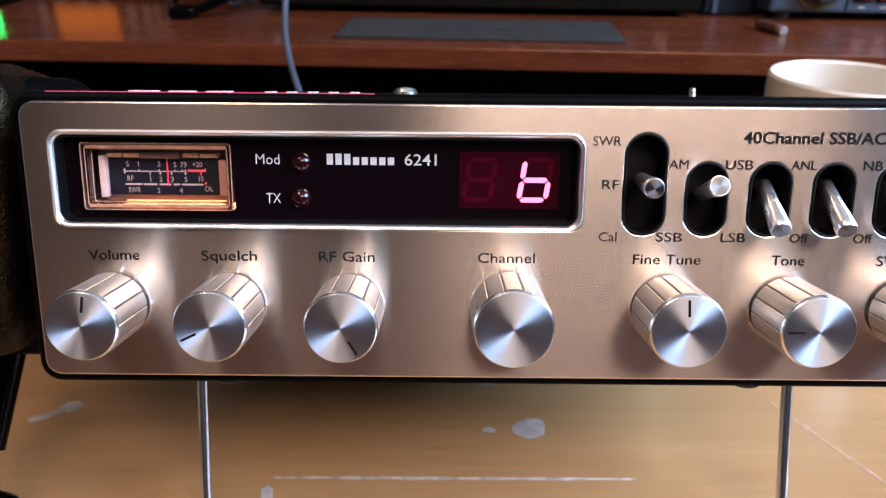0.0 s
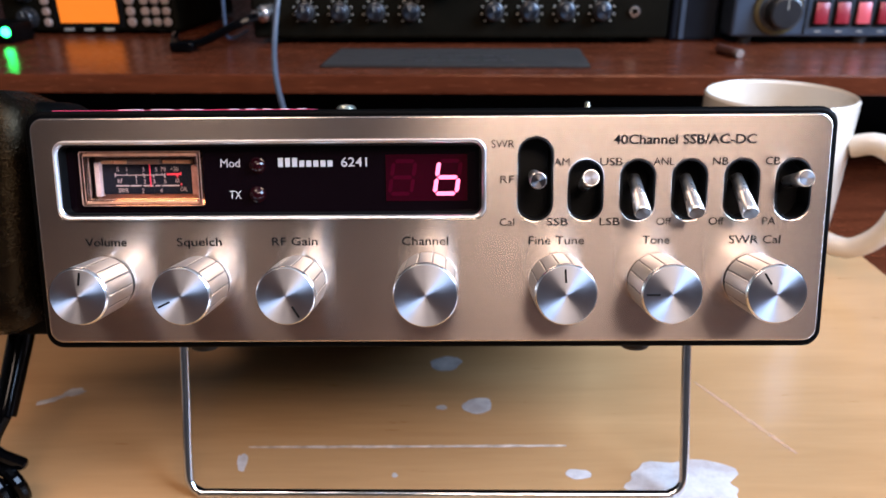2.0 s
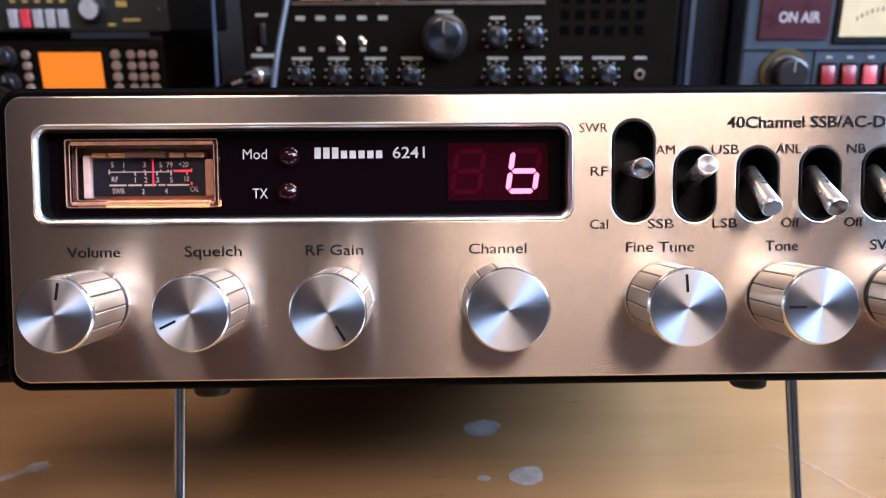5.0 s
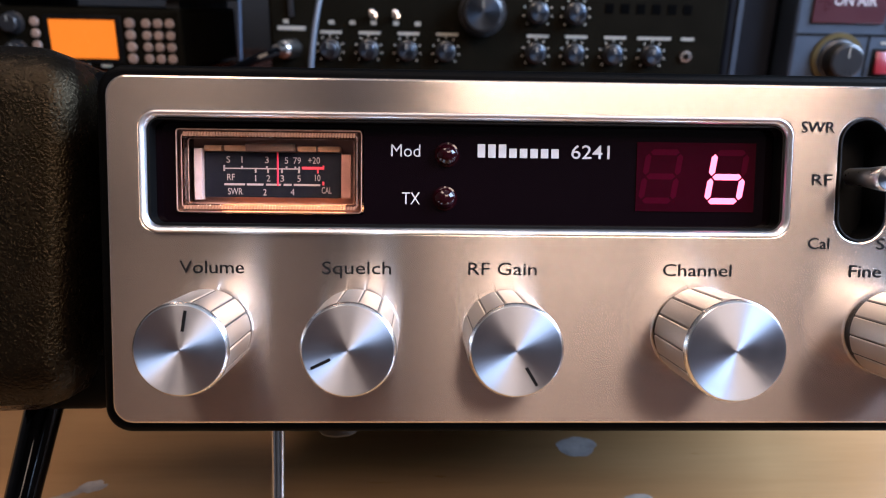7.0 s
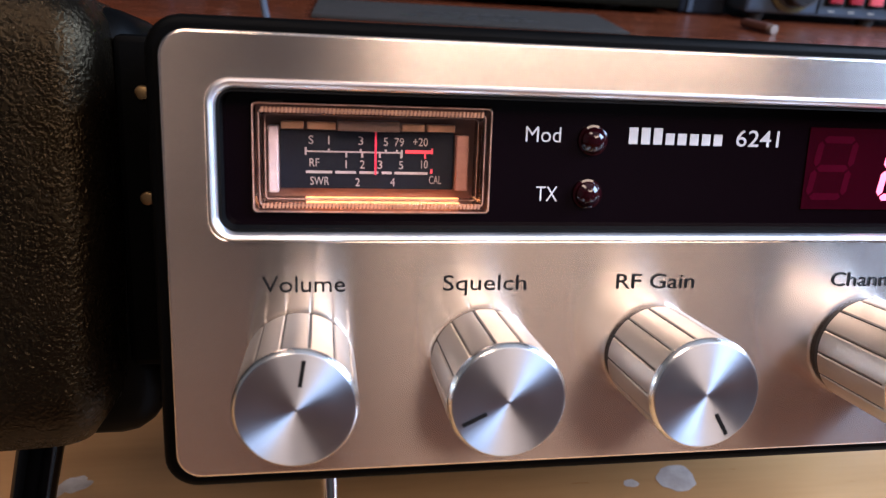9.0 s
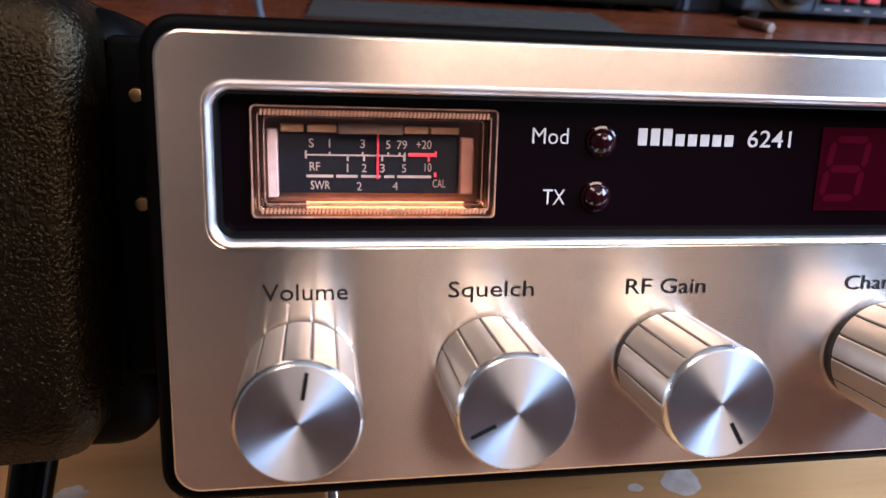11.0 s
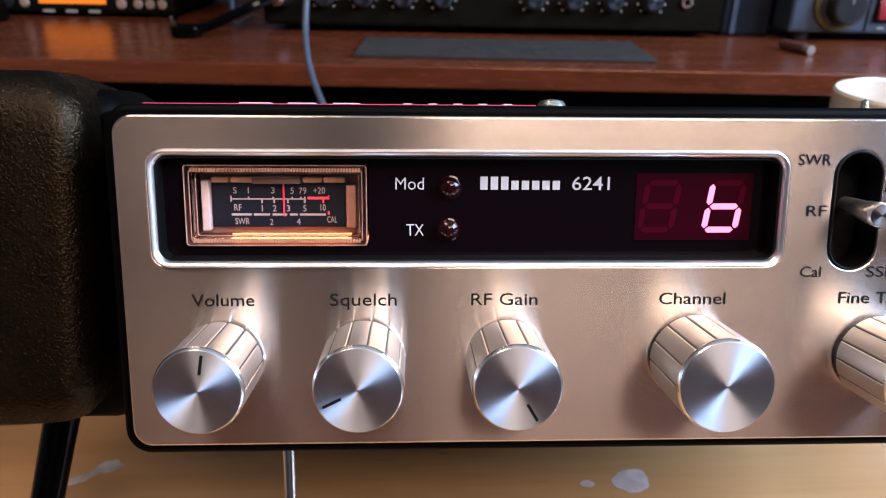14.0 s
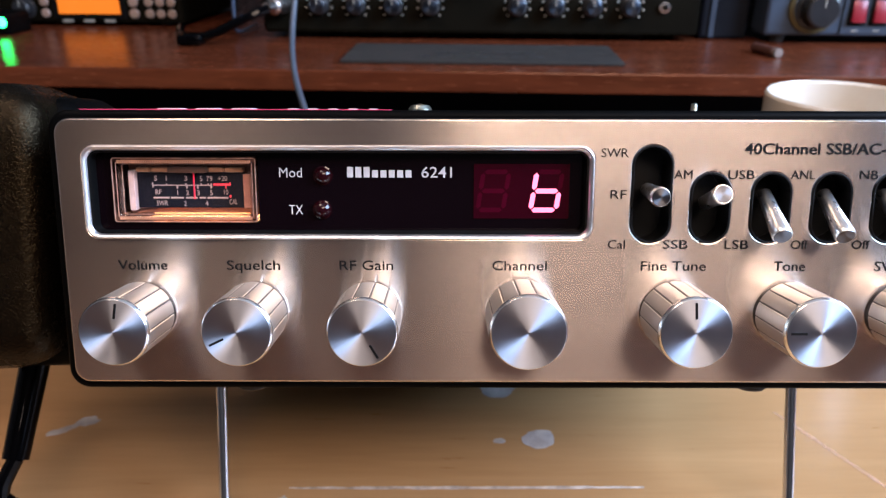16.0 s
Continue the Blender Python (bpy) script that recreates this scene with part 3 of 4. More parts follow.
# thin pale rings paint the highlights along the edges of the clear rim
for inset, y, w in ((0.00005, 0.0026, 0.00016), (0.00085, 0.0028, 0.00012), (0.0015, 0.0046, 0.00010)):
    edge = sheet([rounded(MX0 + inset, MX1 - inset, MZ0 + inset, MZ1 - inset, 0.0006), rounded(MX0 + inset + w, MX1 - inset - w, MZ0 + inset + w, MZ1 - inset - w, 0.0005)], y, y + 0.0002, 0.00003)
    mesh_part("rim_glint", edge, RIMGLINT, backing)
cover = part("meter_window", box(MX0 + 0.0012, MX1 - 0.0012, 0.0034, 0.0042, MZ0 + 0.0014, MZ1 - 0.0014), PANE, backing, "clear plastic pane")
cover.visible_shadow = False

# lettering on the panel
PY = -0.00015
for text, a, b in (("Volume", -0.0894, -0.0787), ("Squelch", -0.0656, -0.0540), ("RF Gain", -0.0409, -0.0292), ("Channel", -0.0074, 0.0045), ("Fine Tune", 0.0252, 0.0394), ("Tone", 0.0543, 0.0612), ("SWR Cal", 0.0764, 0.0894)):
    lettering(text, a, b, -0.0034, 0.0021, PY, INK, radio, -0.002)
for text, a, b, z in (("SWR", 0.0155, 0.0213, 0.0213), ("RF", 0.0178, 0.0213, 0.0124), ("Cal", 0.0177, 0.0214, 0.0015), ("AM", 0.0313, 0.0352, 0.0167), ("SSB", 0.0297, 0.0351, 0.0015),
                      ("USB", 0.0429, 0.0485, 0.0167), ("LSB", 0.0432, 0.0483, 0.0015), ("ANL", 0.0563, 0.0615, 0.0167), ("Off", 0.0576, 0.0614, 0.0015), ("NB", 0.0711, 0.0750, 0.0167),
                      ("Off", 0.0709, 0.0748, 0.0015), ("CB", 0.0843, 0.0879, 0.0167), ("PA", 0.0845, 0.0878, 0.0015)):
    lettering(text, a, b, z, 0.0019, PY, INK, radio, -0.003)
lettering("40Channel SSB/AC-DC", 0.0460, 0.0817, 0.0220, 0.0023, PY, INK, radio, 0.012)

# toggle switches
LEVERS = [(0.0267, 0.0139, 0.0143), (0.0395, 0.0120, 0.0150), (0.0524, 0.0112, 0.0062), (0.0655, 0.0112, 0.0062), (0.0786, 0.0112, 0.0060), (0.0916, 0.0125, 0.0146)]
for (x, z0, z1), (px, pz, tz) in zip(SLOTS, LEVERS):
    well = sheet([rounded(x - 0.0043, x + 0.0043, z0, z1, 0.00425), rounded(x - 0.00395, x + 0.00395, z0 + 0.00035, z1 - 0.00035, 0.0039)], -0.0002, 0.0070, 0.0001)
    switch = mesh_part("toggle_switch", well, SLOT, radio, "toggle switch in a black slot")
    mesh_part("slot_floor", sheet([rounded(x - 0.0041, x + 0.0041, z0 + 0.0002, z1 - 0.0002, 0.004)], 0.0064, 0.0070), SLOT, switch)
    b = Vector((px - 0.0001, -0.0072, tz - 0.0008))
    a = Vector((px, 0.0008, pz))
    a += (a - b) * 0.35
    length = (b - a).length
    lever = lathe([(0, 0), (0.0015, 0), (0.0017, length * 0.5), (0.0021, length * 0.9), (0.0021, length * 0.97), (0.0019, length), (0, length)], 24)
    stick = part("lever", lever, LEVER, switch, "tapered nickel lever")
    stick.matrix_basis = Matrix.Translation(a) @ (b - a).to_track_quat("Z", "Y").to_matrix().to_4x4()
    part("lever_tip", lathe([(0.00185, length - 0.0001), (0.0018, length + 0.00012), (0, length + 0.00014)], 24), TIPMETAL, stick, "spun flat end")


# knobs
def knob(x, z, radius, length, angle=None):
    """Turned aluminium knob with fine grooves; its z axis points out of the front. angle: of the pointer, clockwise from up."""
    grooves, per = 14, 12
    bm = bmesh.new()
    steps = grooves * per
    rings = []
    for h, r, cut in ((0.0, radius * 0.97, 1), (0.0003, radius, 1), (length - 0.0009, radius, 1), (length - 0.00085, radius, 0)):
        ring = []
        for i in range(steps):
            a = 2 * math.pi * (i + 0.5) / steps
            k = r - (0.00022 if cut and i % per == 0 else 0.0)
            ring.append(bm.verts.new((k * math.cos(a), k * math.sin(a), h)))
        rings.append(ring)
    for p, q in zip(rings, rings[1:]):
        for i in range(steps):
            bm.faces.new((p[i], p[(i + 1) % steps], q[(i + 1) % steps], q[i]))
    bm.faces.new(rings[0][::-1])
    body = part("knob", bm, TURNED, radio, "turned aluminium knob with fine grooves")
    body.matrix_basis = pose(x, -0.0009, z) @ FRONTWARD
    # black disc fills the gap at the base and paints its shade
    part("gap_shade", lathe([(0, -0.0009), (radius * 0.95, -0.0009), (radius * 0.95, 0.0001), (0, 0.0001)], 48), GROOVE, body, "black disc painting the shade under the knob")
    notch = bmesh.new()
    for i in range(grooves):
        a = 2 * math.pi * (i * per + 0.5) / steps
        one = bmesh.ops.create_cube(notch, size=1.0)["verts"]
        m = Matrix.Rotation(a, 4, "Z") @ Matrix.Translation((radius - 0.00024, 0, length * 0.46))
        for v in one:
            v.co = m @ Vector((v.co.x * 0.0003, v.co.y * 0.00013, v.co.z * (length * 0.86)))
    part("groove", notch, GROOVE, body, smooth=False)
    part("chamfer", lathe([(radius, length - 0.0009), (radius - 0.0002, length - 0.0003), (radius - 0.0004, length - 0.0001)], 72), BRIGHT, body, "bright cut edge")
    part("cap", lathe([(radius - 0.0004, length - 0.0001), (radius - 0.0005, length), (0.0001, length)], 96), SPUN, body, "spun aluminium face")
    if angle is not None:
        line = box(-0.00024, 0.00024, radius * 0.40, radius * 0.84, length - 0.0001, length + 0.00012)
        part("pointer", moved(line, Matrix.Rotation(radians(-angle), 4, "Z")), INK, body, smooth=False)
    return body


KZ = -0.0131
for x, r, a in ((-0.0846, 0.0072, 9), (-0.0598, 0.0073, -116), (-0.0345, 0.0073, 149), (-0.0009, 0.0080, None), (0.0328, 0.0076, -4), (0.0580, 0.0074, -90), (0.0828, 0.0073, -33)):
    knob(x, KZ, r, 0.0146, a)

# sticker and screws on top, feet and stand below
part("sticker", box(-0.0968, -0.0299, 0.0035, 0.0130, 0.0310, 0.03125), PINK, radio, "red warning sticker", smooth=False)
for i, (a, b) in enumerate(((-0.083, -0.076), (-0.0745, -0.068), (-0.0665, -0.060), (-0.054, -0.0505), (-0.0495, -0.046), (-0.045, -0.0415), (-0.0405, -0.037), (-0.036, -0.0325))):
    part("print_bar", box(a + 0.0012, b - 0.0008, 0.0085, 0.0130, 0.03115, 0.0315), PAPER, radio, smooth=False)
part("screw", moved(lathe([(0, 0), (0.0028, 0), (0.0028, 0.0006), (0.0022, 0.0014), (0, 0.0018)], 20), pose(-0.0238, 0.0213, 0.0310)), SCREW, radio, "zinc screw head")
part("screw", moved(lathe([(0, 0), (0.0009, 0), (0.0007, 0.0020), (0, 0.0024)], 12), pose(0.0447, 0.0295, 0.0310)), SCREW, radio, "small zinc screw")
for x in (-0.0642, 0.0564):
    part("front_foot", moved(lathe([(0, 0), (0.0042, 0), (0.0039, 0.0032), (0.0034, 0.0037), (0, 0.0037)], 20), pose(x, 0.012, -0.0311, 180)), RUBBER, radio, "black rubber foot")
for x in (-0.08, 0.08):
    part("rear_foot", moved(lathe([(0, 0), (0.0070, 0), (0.0060, 0.0086), (0, 0.0089)], 20), pose(x, 0.222, -0.0308, 180)), RUBBER, radio, "black rubber foot")

stand = thing("wire_stand", pose(0, 0, 0), "bent steel wire stand under the radio", "stand")
part("wire", tube([(-0.0812, 0.0330, 0.0590), (-0.0804, 0.0225, 0.0340), (-0.0796, 0.0118, 0.0095), (-0.0788, 0.0096, 0.0040), (-0.0756, 0.0086, 0.0016), (-0.0690, 0.0084, 0.0013), (0, 0.0080, 0.0013),
                   (0.0680, 0.0076, 0.0013), (0.0744, 0.0078, 0.0016), (0.0780, 0.0088, 0.0040), (0.0789, 0.0110, 0.0095), (0.0797, 0.0222, 0.0340), (0.0803, 0.0330, 0.0590)], 0.0015, 14, smooth_steps=8), WIRE, stand)

# ---- hand microphone at the side of the set ----
mic = thing("microphone", SET, "black grained hand microphone hung beside the radio", "microphone")


def lofted(sections, n=10, side=8):
    """A closed shell through rounded outlines in x and y, each given as (height, x0, x1, y0, y1, radius, bulge of the front)."""
    bm = bmesh.new()
    rings = []
    for z, x0, x1, y0, y1, r, bulge in sections:
        loop = []
        for x, y in rounded(x0, x1, y0, y1, r, n):
            if loop and math.hypot(x - loop[-1][0], y - loop[-1][1]) > 0.008:
                px, py = loop[-1]
                loop += [(px + (x - px) * k / side, py + (y - py) * k / side) for k in range(1, side)]
            loop.append((x, y))
        px, py = loop[-1]
        loop += [(px + (loop[0][0] - px) * k / side, py + (loop[0][1] - py) * k / side) for k in range(1, side)]
        ring = []
        for x, y in loop:
            u = (x - (x0 + x1) / 2) / ((x1 - x0) / 2)
            ahead = max(0.0, ((y0 + y1) / 2 - y) / ((y1 - y0) / 2))
            ring.append(bm.verts.new((x, y - bulge * (1 - u * u) * ahead, z)))
        rings.append(ring)
    for p, q in zip(rings, rings[1:]):
        for i in range(len(p)):
            bm.faces.new((p[i], p[(i + 1) % len(p)], q[(i + 1) % len(p)], q[i]))
    bm.faces.new(rings[0][::-1])
    bm.faces.new(rings[-1])
    return bm


SHELL = []
for i in range(25):  # the front leans back towards the top; the ends are rounded over
    z = -0.0325 + 0.0700 * i / 24
    end = max(0.0, (abs(z - 0.0025) - 0.0248) / 0.0102)
    turn_in = 0.0090 * (1 - math.sqrt(max(0.0, 1 - end * end)))
    lean = 0.06 * (z - 0.002)
    SHELL.append((z, -0.172 + turn_in, -0.1124 - turn_in - 0.03 * max(0, -z), 0.0115 + lean + turn_in, 0.046 - turn_in, 0.0048 - 0.3 * turn_in, 0.0020))
part("mic_body", lofted(SHELL), LEATHER, mic, "grained black plastic shell")
part("mic_back", box(-0.164, -0.1085, 0.0240, 0.056, -0.0360, 0.0345, 0.0070, 4), CASE, mic, "smooth black back shell")
part("mic_clip", box(-0.1125, -0.1024, 0.0235, 0.046, -0.022, 0.030, 0.0012), CASE, mic, "black metal hanger clip")
for z in (0.0215, 0.0055):
    part("clip_screw", moved(lathe([(0, 0), (0.0012, 0), (0.0010, 0.0006), (0, 0.0008)], 16), pose(-0.1084, 0.0237, z) @ FRONTWARD), BRASS, mic, "small brass screw")
RISE = SET.inverted()


def in_set(points):
    return [RISE @ Vector(p) for p in points]


part("strain_relief", tube(in_set([(-0.1285, 0.0330, 0.0640), (-0.1310, 0.0230, 0.0480), (-0.1323, 0.0093, 0.0310)]), lambda t: 0.0043 - 0.0010 * t, 16), CORD, mic, "glossy ribbed cord sleeve")
coil = []
for i in range(84):  # the loops lie on the board and run away from the sleeve
    a = 2 * math.pi * i / 12 + 1.4
    along, round_x, round_z = 0.00042 * i, 0.0064 * math.cos(a), 0.0062 * math.sin(a)
    coil.append((-0.1306 - 0.88 * along + 0.85 * round_x, 0.0075 - 0.48 * along - 0.53 * round_x, 0.0086 + round_z))
part("coiled_cord", tube(in_set([(-0.1323, 0.0093, 0.0312), (-0.1352, 0.0040, 0.0230)] + coil), 0.0021, 10, smooth_steps=3), CORD, mic, "glossy black coiled cord")


# ---- mug ----
mug = thing("mug", pose(0.1690, 0.190, 0.0, 0, 0, -38), "cream glazed ceramic mug standing on the wooden board", "mug")
part("mug_body", lathe([(0, 0.0), (0.0260, 0.0000), (0.0286, 0.0018), (0.0331, 0.0111), (0.0348, 0.0419), (0.0359, 0.0856), (0.0359, 0.0886), (0.0349, 0.0898), (0.0338, 0.0884), (0.0332, 0.0800), (0.0319, 0.0131), (0.0268, 0.0056), (0, 0.0055)], 72), CERAMIC, mug)
part("mug_handle", tube([(0.0361, 0, 0.0686), (0.0469, 0, 0.0714), (0.0586, 0, 0.0643), (0.0627, 0, 0.0472), (0.0578, 0, 0.0293), (0.0460, 0, 0.0180), (0.0334, 0, 0.0180)], 0.0053, 16), CERAMIC, mug)

# ---- desk shelf behind, and the gear on it ----
BACK = pose(0, 0.472, 0.0735, 0, 0, -3.0)
LEFT = pose(-0.018, 0.540, 0.0735, 0, 0, -3.0)
desk = thing("desk", pose(0, 0, -0.018), "brown wooden desk under the board and shelf", "desk")
part("desktop", box(-0.90, 0.90, -0.42, 0.94, -0.030, 0.0, 0.002), MAHOGANY, desk)
for x, y in ((-0.85, -0.37), (0.85, -0.37), (-0.85, 0.88), (0.85, 0.88)):
    part("leg", box(x - 0.03, x + 0.03, y - 0.03, y + 0.03, Z0 + 0.018, -0.030, 0.004), MAHOGANY, desk)
shelf = thing("desk_shelf", BACK, "red-brown wooden riser shelf standing on the desk", "shelf")
part("shelf_top", box(-0.85, 0.85, -0.1390, 0.42, -0.0137, 0.0, 0.0012), MAHOGANY, shelf)
for x in (-0.84, 0.62):
    part("side_panel", box(x, x + 0.02, -0.10, 0.41, -0.0915, -0.0137, 0.001), MAHOGANY, shelf)
part("back_panel", box(-0.82, 0.62, 0.06, 0.075, -0.0915, -0.0137), NAVY, shelf)

mat_thing = thing("felt_mat", BACK, "grey felt mat lying on the desk shelf", "mat")
part("mat", box(-0.084, 0.111, -0.1140, -0.0370, 0.0, 0.0025, 0.0008), SLATE, mat_thing)
for x0, x1, y in ((-0.020, 0.055, -0.078), (-0.030, 0.060, -0.095)):
    for i in range(7):
        a = x0 + (x1 - x0) * i / 7
        part("print_bar", box(a, a + (x1 - x0) / 9, y - 0.003, y + 0.003, 0.0025, 0.0027), RUBBER, mat_thing, smooth=False)


def small_knob(x, z, r, parent, top=KNOBTOP, mat=KNOBBLACK, depth=0.010, marks=True):
    ob = part("knob", lathe([(r * 1.15, 0), (r * 1.15, 0.0012), (r, 0.0018), (r * 0.92, depth - 0.0008), (r * 0.82, depth), (r * 0.8, depth)], 24), mat, parent)
    ob.matrix_basis = pose(x, -0.0004, z) @ FRONTWARD
    part("knob_cap", lathe([(r * 0.8, depth), (r * 0.75, depth + 0.0002), (0, depth + 0.0002)], 24), top, ob, "spun metal cap")
    part("pointer", box(-0.0004, 0.0004, r * 0.2, r * 0.8, depth, depth + 0.0006), LEGEND, ob, smooth=False)
    if marks:
        for i in range(9):
            a = radians(-135 + 270 * i / 8)
            part("dial_mark", box(x + 1.5 * r * math.sin(a) - 0.0007, x + 1.5 * r * math.sin(a) + 0.0007, -0.0006, -0.0003, z + 1.5 * r * math.cos(a) - 0.0007, z + 1.5 * r * math.cos(a) + 0.0007), LEGEND, parent, smooth=False)
    return ob


def legend(x, z, w, parent, mat=LEGEND, h=0.0022):
    """Unreadable panel print, as short bars."""
    return part("legend_bar", box(x - w / 2, x + w / 2, -0.0006, -0.0003, z - h / 2, z + h / 2), mat, parent, smooth=False)


# the large transceiver
big = thing("base_transceiver", BACK, "large black base transceiver with many knobs", "radio")
part("cabinet", box(-0.168, 0.188, 0, 0.30, 0.005, 0.165, 0.003), RADIO, big, "dark metal cabinet")
for x in (-0.13, 0.14):
    for y in (0.03, 0.26):
        part("foot", moved(lathe([(0, 0), (0.010, 0), (0.011, 0.0055), (0, 0.0055)], 16), pose(x, y, 0)), RUBBER, big)
for x in (-0.1200, -0.0897, -0.0592, -0.0288, 0.0417, 0.0718, 0.1020, 0.1321):
    small_knob(x, 0.0272, 0.0070, big)
    legend(x + 0.001, 0.0400, 0.017 if x < 0.13 else 0.026, big)
for x in (0.0419, 0.0710):
    small_knob(x, 0.0572, 0.0074, big)
    legend(x, 0.0715, 0.012, big)
tune = small_knob(-0.0009, 0.0570, 0.0160, big, depth=0.018, marks=False)
legend(-0.0009, 0.0765, 0.014, big)
part("jack", moved(lathe([(0.0022, 0), (0.0046, 0), (0.0044, 0.002), (0.0024, 0.0022), (0.0022, 0)], 20), pose(0.159, -0.0002, 0.027) @ FRONTWARD), NICKEL, big, "headphone socket ring")
legend(0.159, 0.040, 0.010, big)
for i in range(4):
    for j in range(6):
        x, z = 0.0967 + j * 0.0120, 0.0616 + i * 0.0123
        part("vent_hole", box(x - 0.0034, x + 0.0034, -0.0005, 0.001, z - 0.0036, z + 0.0036, 0.0004), VENT, big, smooth=False)
part("trim_strip", box(-0.125, 0.080, -0.0012, 0, 0.0820, 0.0850), NICKEL, big, "bright trim strip")
for x0, x1 in ((-0.1175, -0.0825), (-0.0735, -0.0335)):
    m = part("panel_meter", box(x0, x1, -0.0010, 0.002, 0.0865, 0.115), AMBERMETER, big, "orange lit meter")
    part("meter_mask", box(x0 + 0.007, x1 - 0.007, -0.0014, -0.0010, 0.097, 0.111), MAROON, m)
    for i in range(9):
        a = radians(-55 + 110 * i / 8)
        cx = (x0 + x1) / 2
        part("scale_tick", box(cx + 0.016 * math.sin(a) - 0.0006, cx + 0.016 * math.sin(a) + 0.0006, -0.0014, -0.0010, 0.0835 + 0.012 * math.cos(a), 0.0865 + 0.012 * math.cos(a)), PAPER, m, smooth=False)
part("frequency_display", box(-0.020, 0.074, -0.0010, 0.002, 0.0865, 0.115), SLOT, big, "dark display window")
for i, x in enumerate((-0.009, 0.001)):
    part("display_digit", box(x, x + 0.007, -0.0016, -0.0010, 0.0890, 0.1005), GREENDIG, big, "green lit digit", smooth=False)
for x in (0.024, 0.030, 0.036):
    part("display_mark", box(x, x + 0.003, -0.0016, -0.0010, 0.0895, 0.0925), LEGEND, big, smooth=False)
part("pilot_lamp", moved(lathe([(0.0022, 0), (0.0018, 0.0016), (0, 0.0022)], 14), pose(0.0400, -0.0012, 0.0910) @ FRONTWARD), REDLED, big, "small red pilot lamp")
part("pilot_lamp", moved(lathe([(0.0030, 0), (0.0024, 0.0016), (0, 0.0022)], 14), pose(-0.1510, -0.0002, 0.0930) @ FRONTWARD), REDLED, big, "small red pilot lamp")
for x in (-0.1185, -0.1020, -0.0855, -0.0680, -0.0510):
    legend(x, 0.0720, 0.0075, big, h=0.0034)
    legend(x, 0.0475, 0.0045, big, h=0.0030)
for x in (-0.0857, -0.0680):
    lev = moved(lathe([(0.0032, 0), (0.0032, 0.001), (0.0014, 0.0012), (0.0022, 0.0110), (0, 0.0120)], 14), pose(x, 0, 0.053) @ Matrix.Rotation(radians(75), 4, "X"))
    part("toggle", lev, NICKEL, big, "small nickel toggle")
legend(-0.1500, 0.0745, 0.010, big)
legend(-0.1500, 0.0425, 0.022, big, h=0.0030)
legend(-0.1540, 0.0475, 0.004, big, h=0.0030)
part("slide_switch", box(-0.1515, -0.1475, -0.0030, 0, 0.051, 0.068, 0.0006), KNOBBLACK, big)
plug = thing("microphone_plug", BACK, "nickel microphone plug with a black lead", "plug")
part("plug_sleeve", moved(lathe([(0, 0), (0.0075, 0), (0.0078, 0.006), (0.0068, 0.016), (0.0050, 0.018), (0.0040, 0.026), (0, 0.026)], 24), pose(-0.1490, 0, 0.0272) @ FRONTWARD @ pose(0, 0, 0, 0, -18, 0)), NICKEL, plug)
part("lead", tube([(-0.1560, -0.024, 0.0262), (-0.170, -0.032, 0.0210), (-0.195, -0.038, 0.0095), (-0.215, -0.036, 0.0042), (-0.235, -0.010, 0.0042), (-0.250, 0.03, 0.0042)], 0.0036, 10), CORD, plug)
part("lead_clip", box(-0.225, -0.205, -0.048, -0.030, 0, 0.009, 0.003), CORD, plug)

# the mobile set with the amber screen, and the unit on top of it
small = thing("mobile_transceiver", LEFT, "small black transceiver with an amber screen", "radio")
part("cabinet", box(-0.415, -0.240, 0, 0.16, 0.003, 0.054, 0.003), RADIO, small)
for x in (-0.40, -0.26):
    part("foot", box(x - 0.006, x + 0.006, 0.01, 0.14, 0, 0.004), RUBBER, small)
part("screen_frame", box(-0.362, -0.293, -0.0014, 0.002, 0.0065, 0.0475, 0.0008), SLOT, small)
part("screen", box(-0.3565, -0.2985, -0.0022, -0.0014, 0.0110, 0.0437), AMBER, small, "amber lit screen")
for i in range(4):
    z = 0.0115 + i * 0.0100
    for x, r in ((-0.3695, 0.0040), (-0.2855, 0.0044)):
        part("round_button", moved(lathe([(r, 0), (r, 0.0016), (r * 0.8, 0.0026), (0, 0.0028)], 18), pose(x, -0.0002, z) @ FRONTWARD), KEYBTN, small)
    for j in range(3):
        part("keypad_key", moved(lathe([(0.0040, 0), (0.0040, 0.0014), (0.0032, 0.0022), (0, 0.0024)], 14), pose(-0.2710 + j * 0.0104, -0.0002, z) @ FRONTWARD), KEYBTN, small)
for x in (-0.350, -0.330, -0.310):
    legend(x, 0.0048, 0.010, small)
for z in (0.016, 0.040):
    small_knob(-0.3880, z, 0.0085, small, top=KNOBBLACK, marks=False)
upper = thing("scanner_unit", LEFT, "dark olive unit stacked on the small transceiver", "radio")
part("cabinet", box(-0.430, -0.232, 0.0, 0.17, 0.0615, 0.135, 0.003), RADIO2, upper)
for x in (-0.41, -0.25):
    part("foot", box(x - 0.006, x + 0.006, 0.01, 0.15, 0.0540, 0.0620), RUBBER, upper)
for i in range(5):
    x = -0.3740 + i * 0.0115
    part("push_button", box(x - 0.0040, x + 0.0040, -0.005, 0, 0.0655, 0.0815, 0.0008), REDBTN if i == 1 else GREYBTN, upper)
    legend(x, 0.0885, 0.005, upper, AMBERLEGEND)
small_knob(-0.3000, 0.0815, 0.0108, upper, top=GREYBTN, marks=False)
legend(-0.2740, 0.0860, 0.010, upper, AMBERLEGEND, 0.005)
legend(-0.2660, 0.0720, 0.016, upper, AMBERLEGEND)
legend(-0.2850, 0.0680, 0.007, upper, AMBERLEGEND)
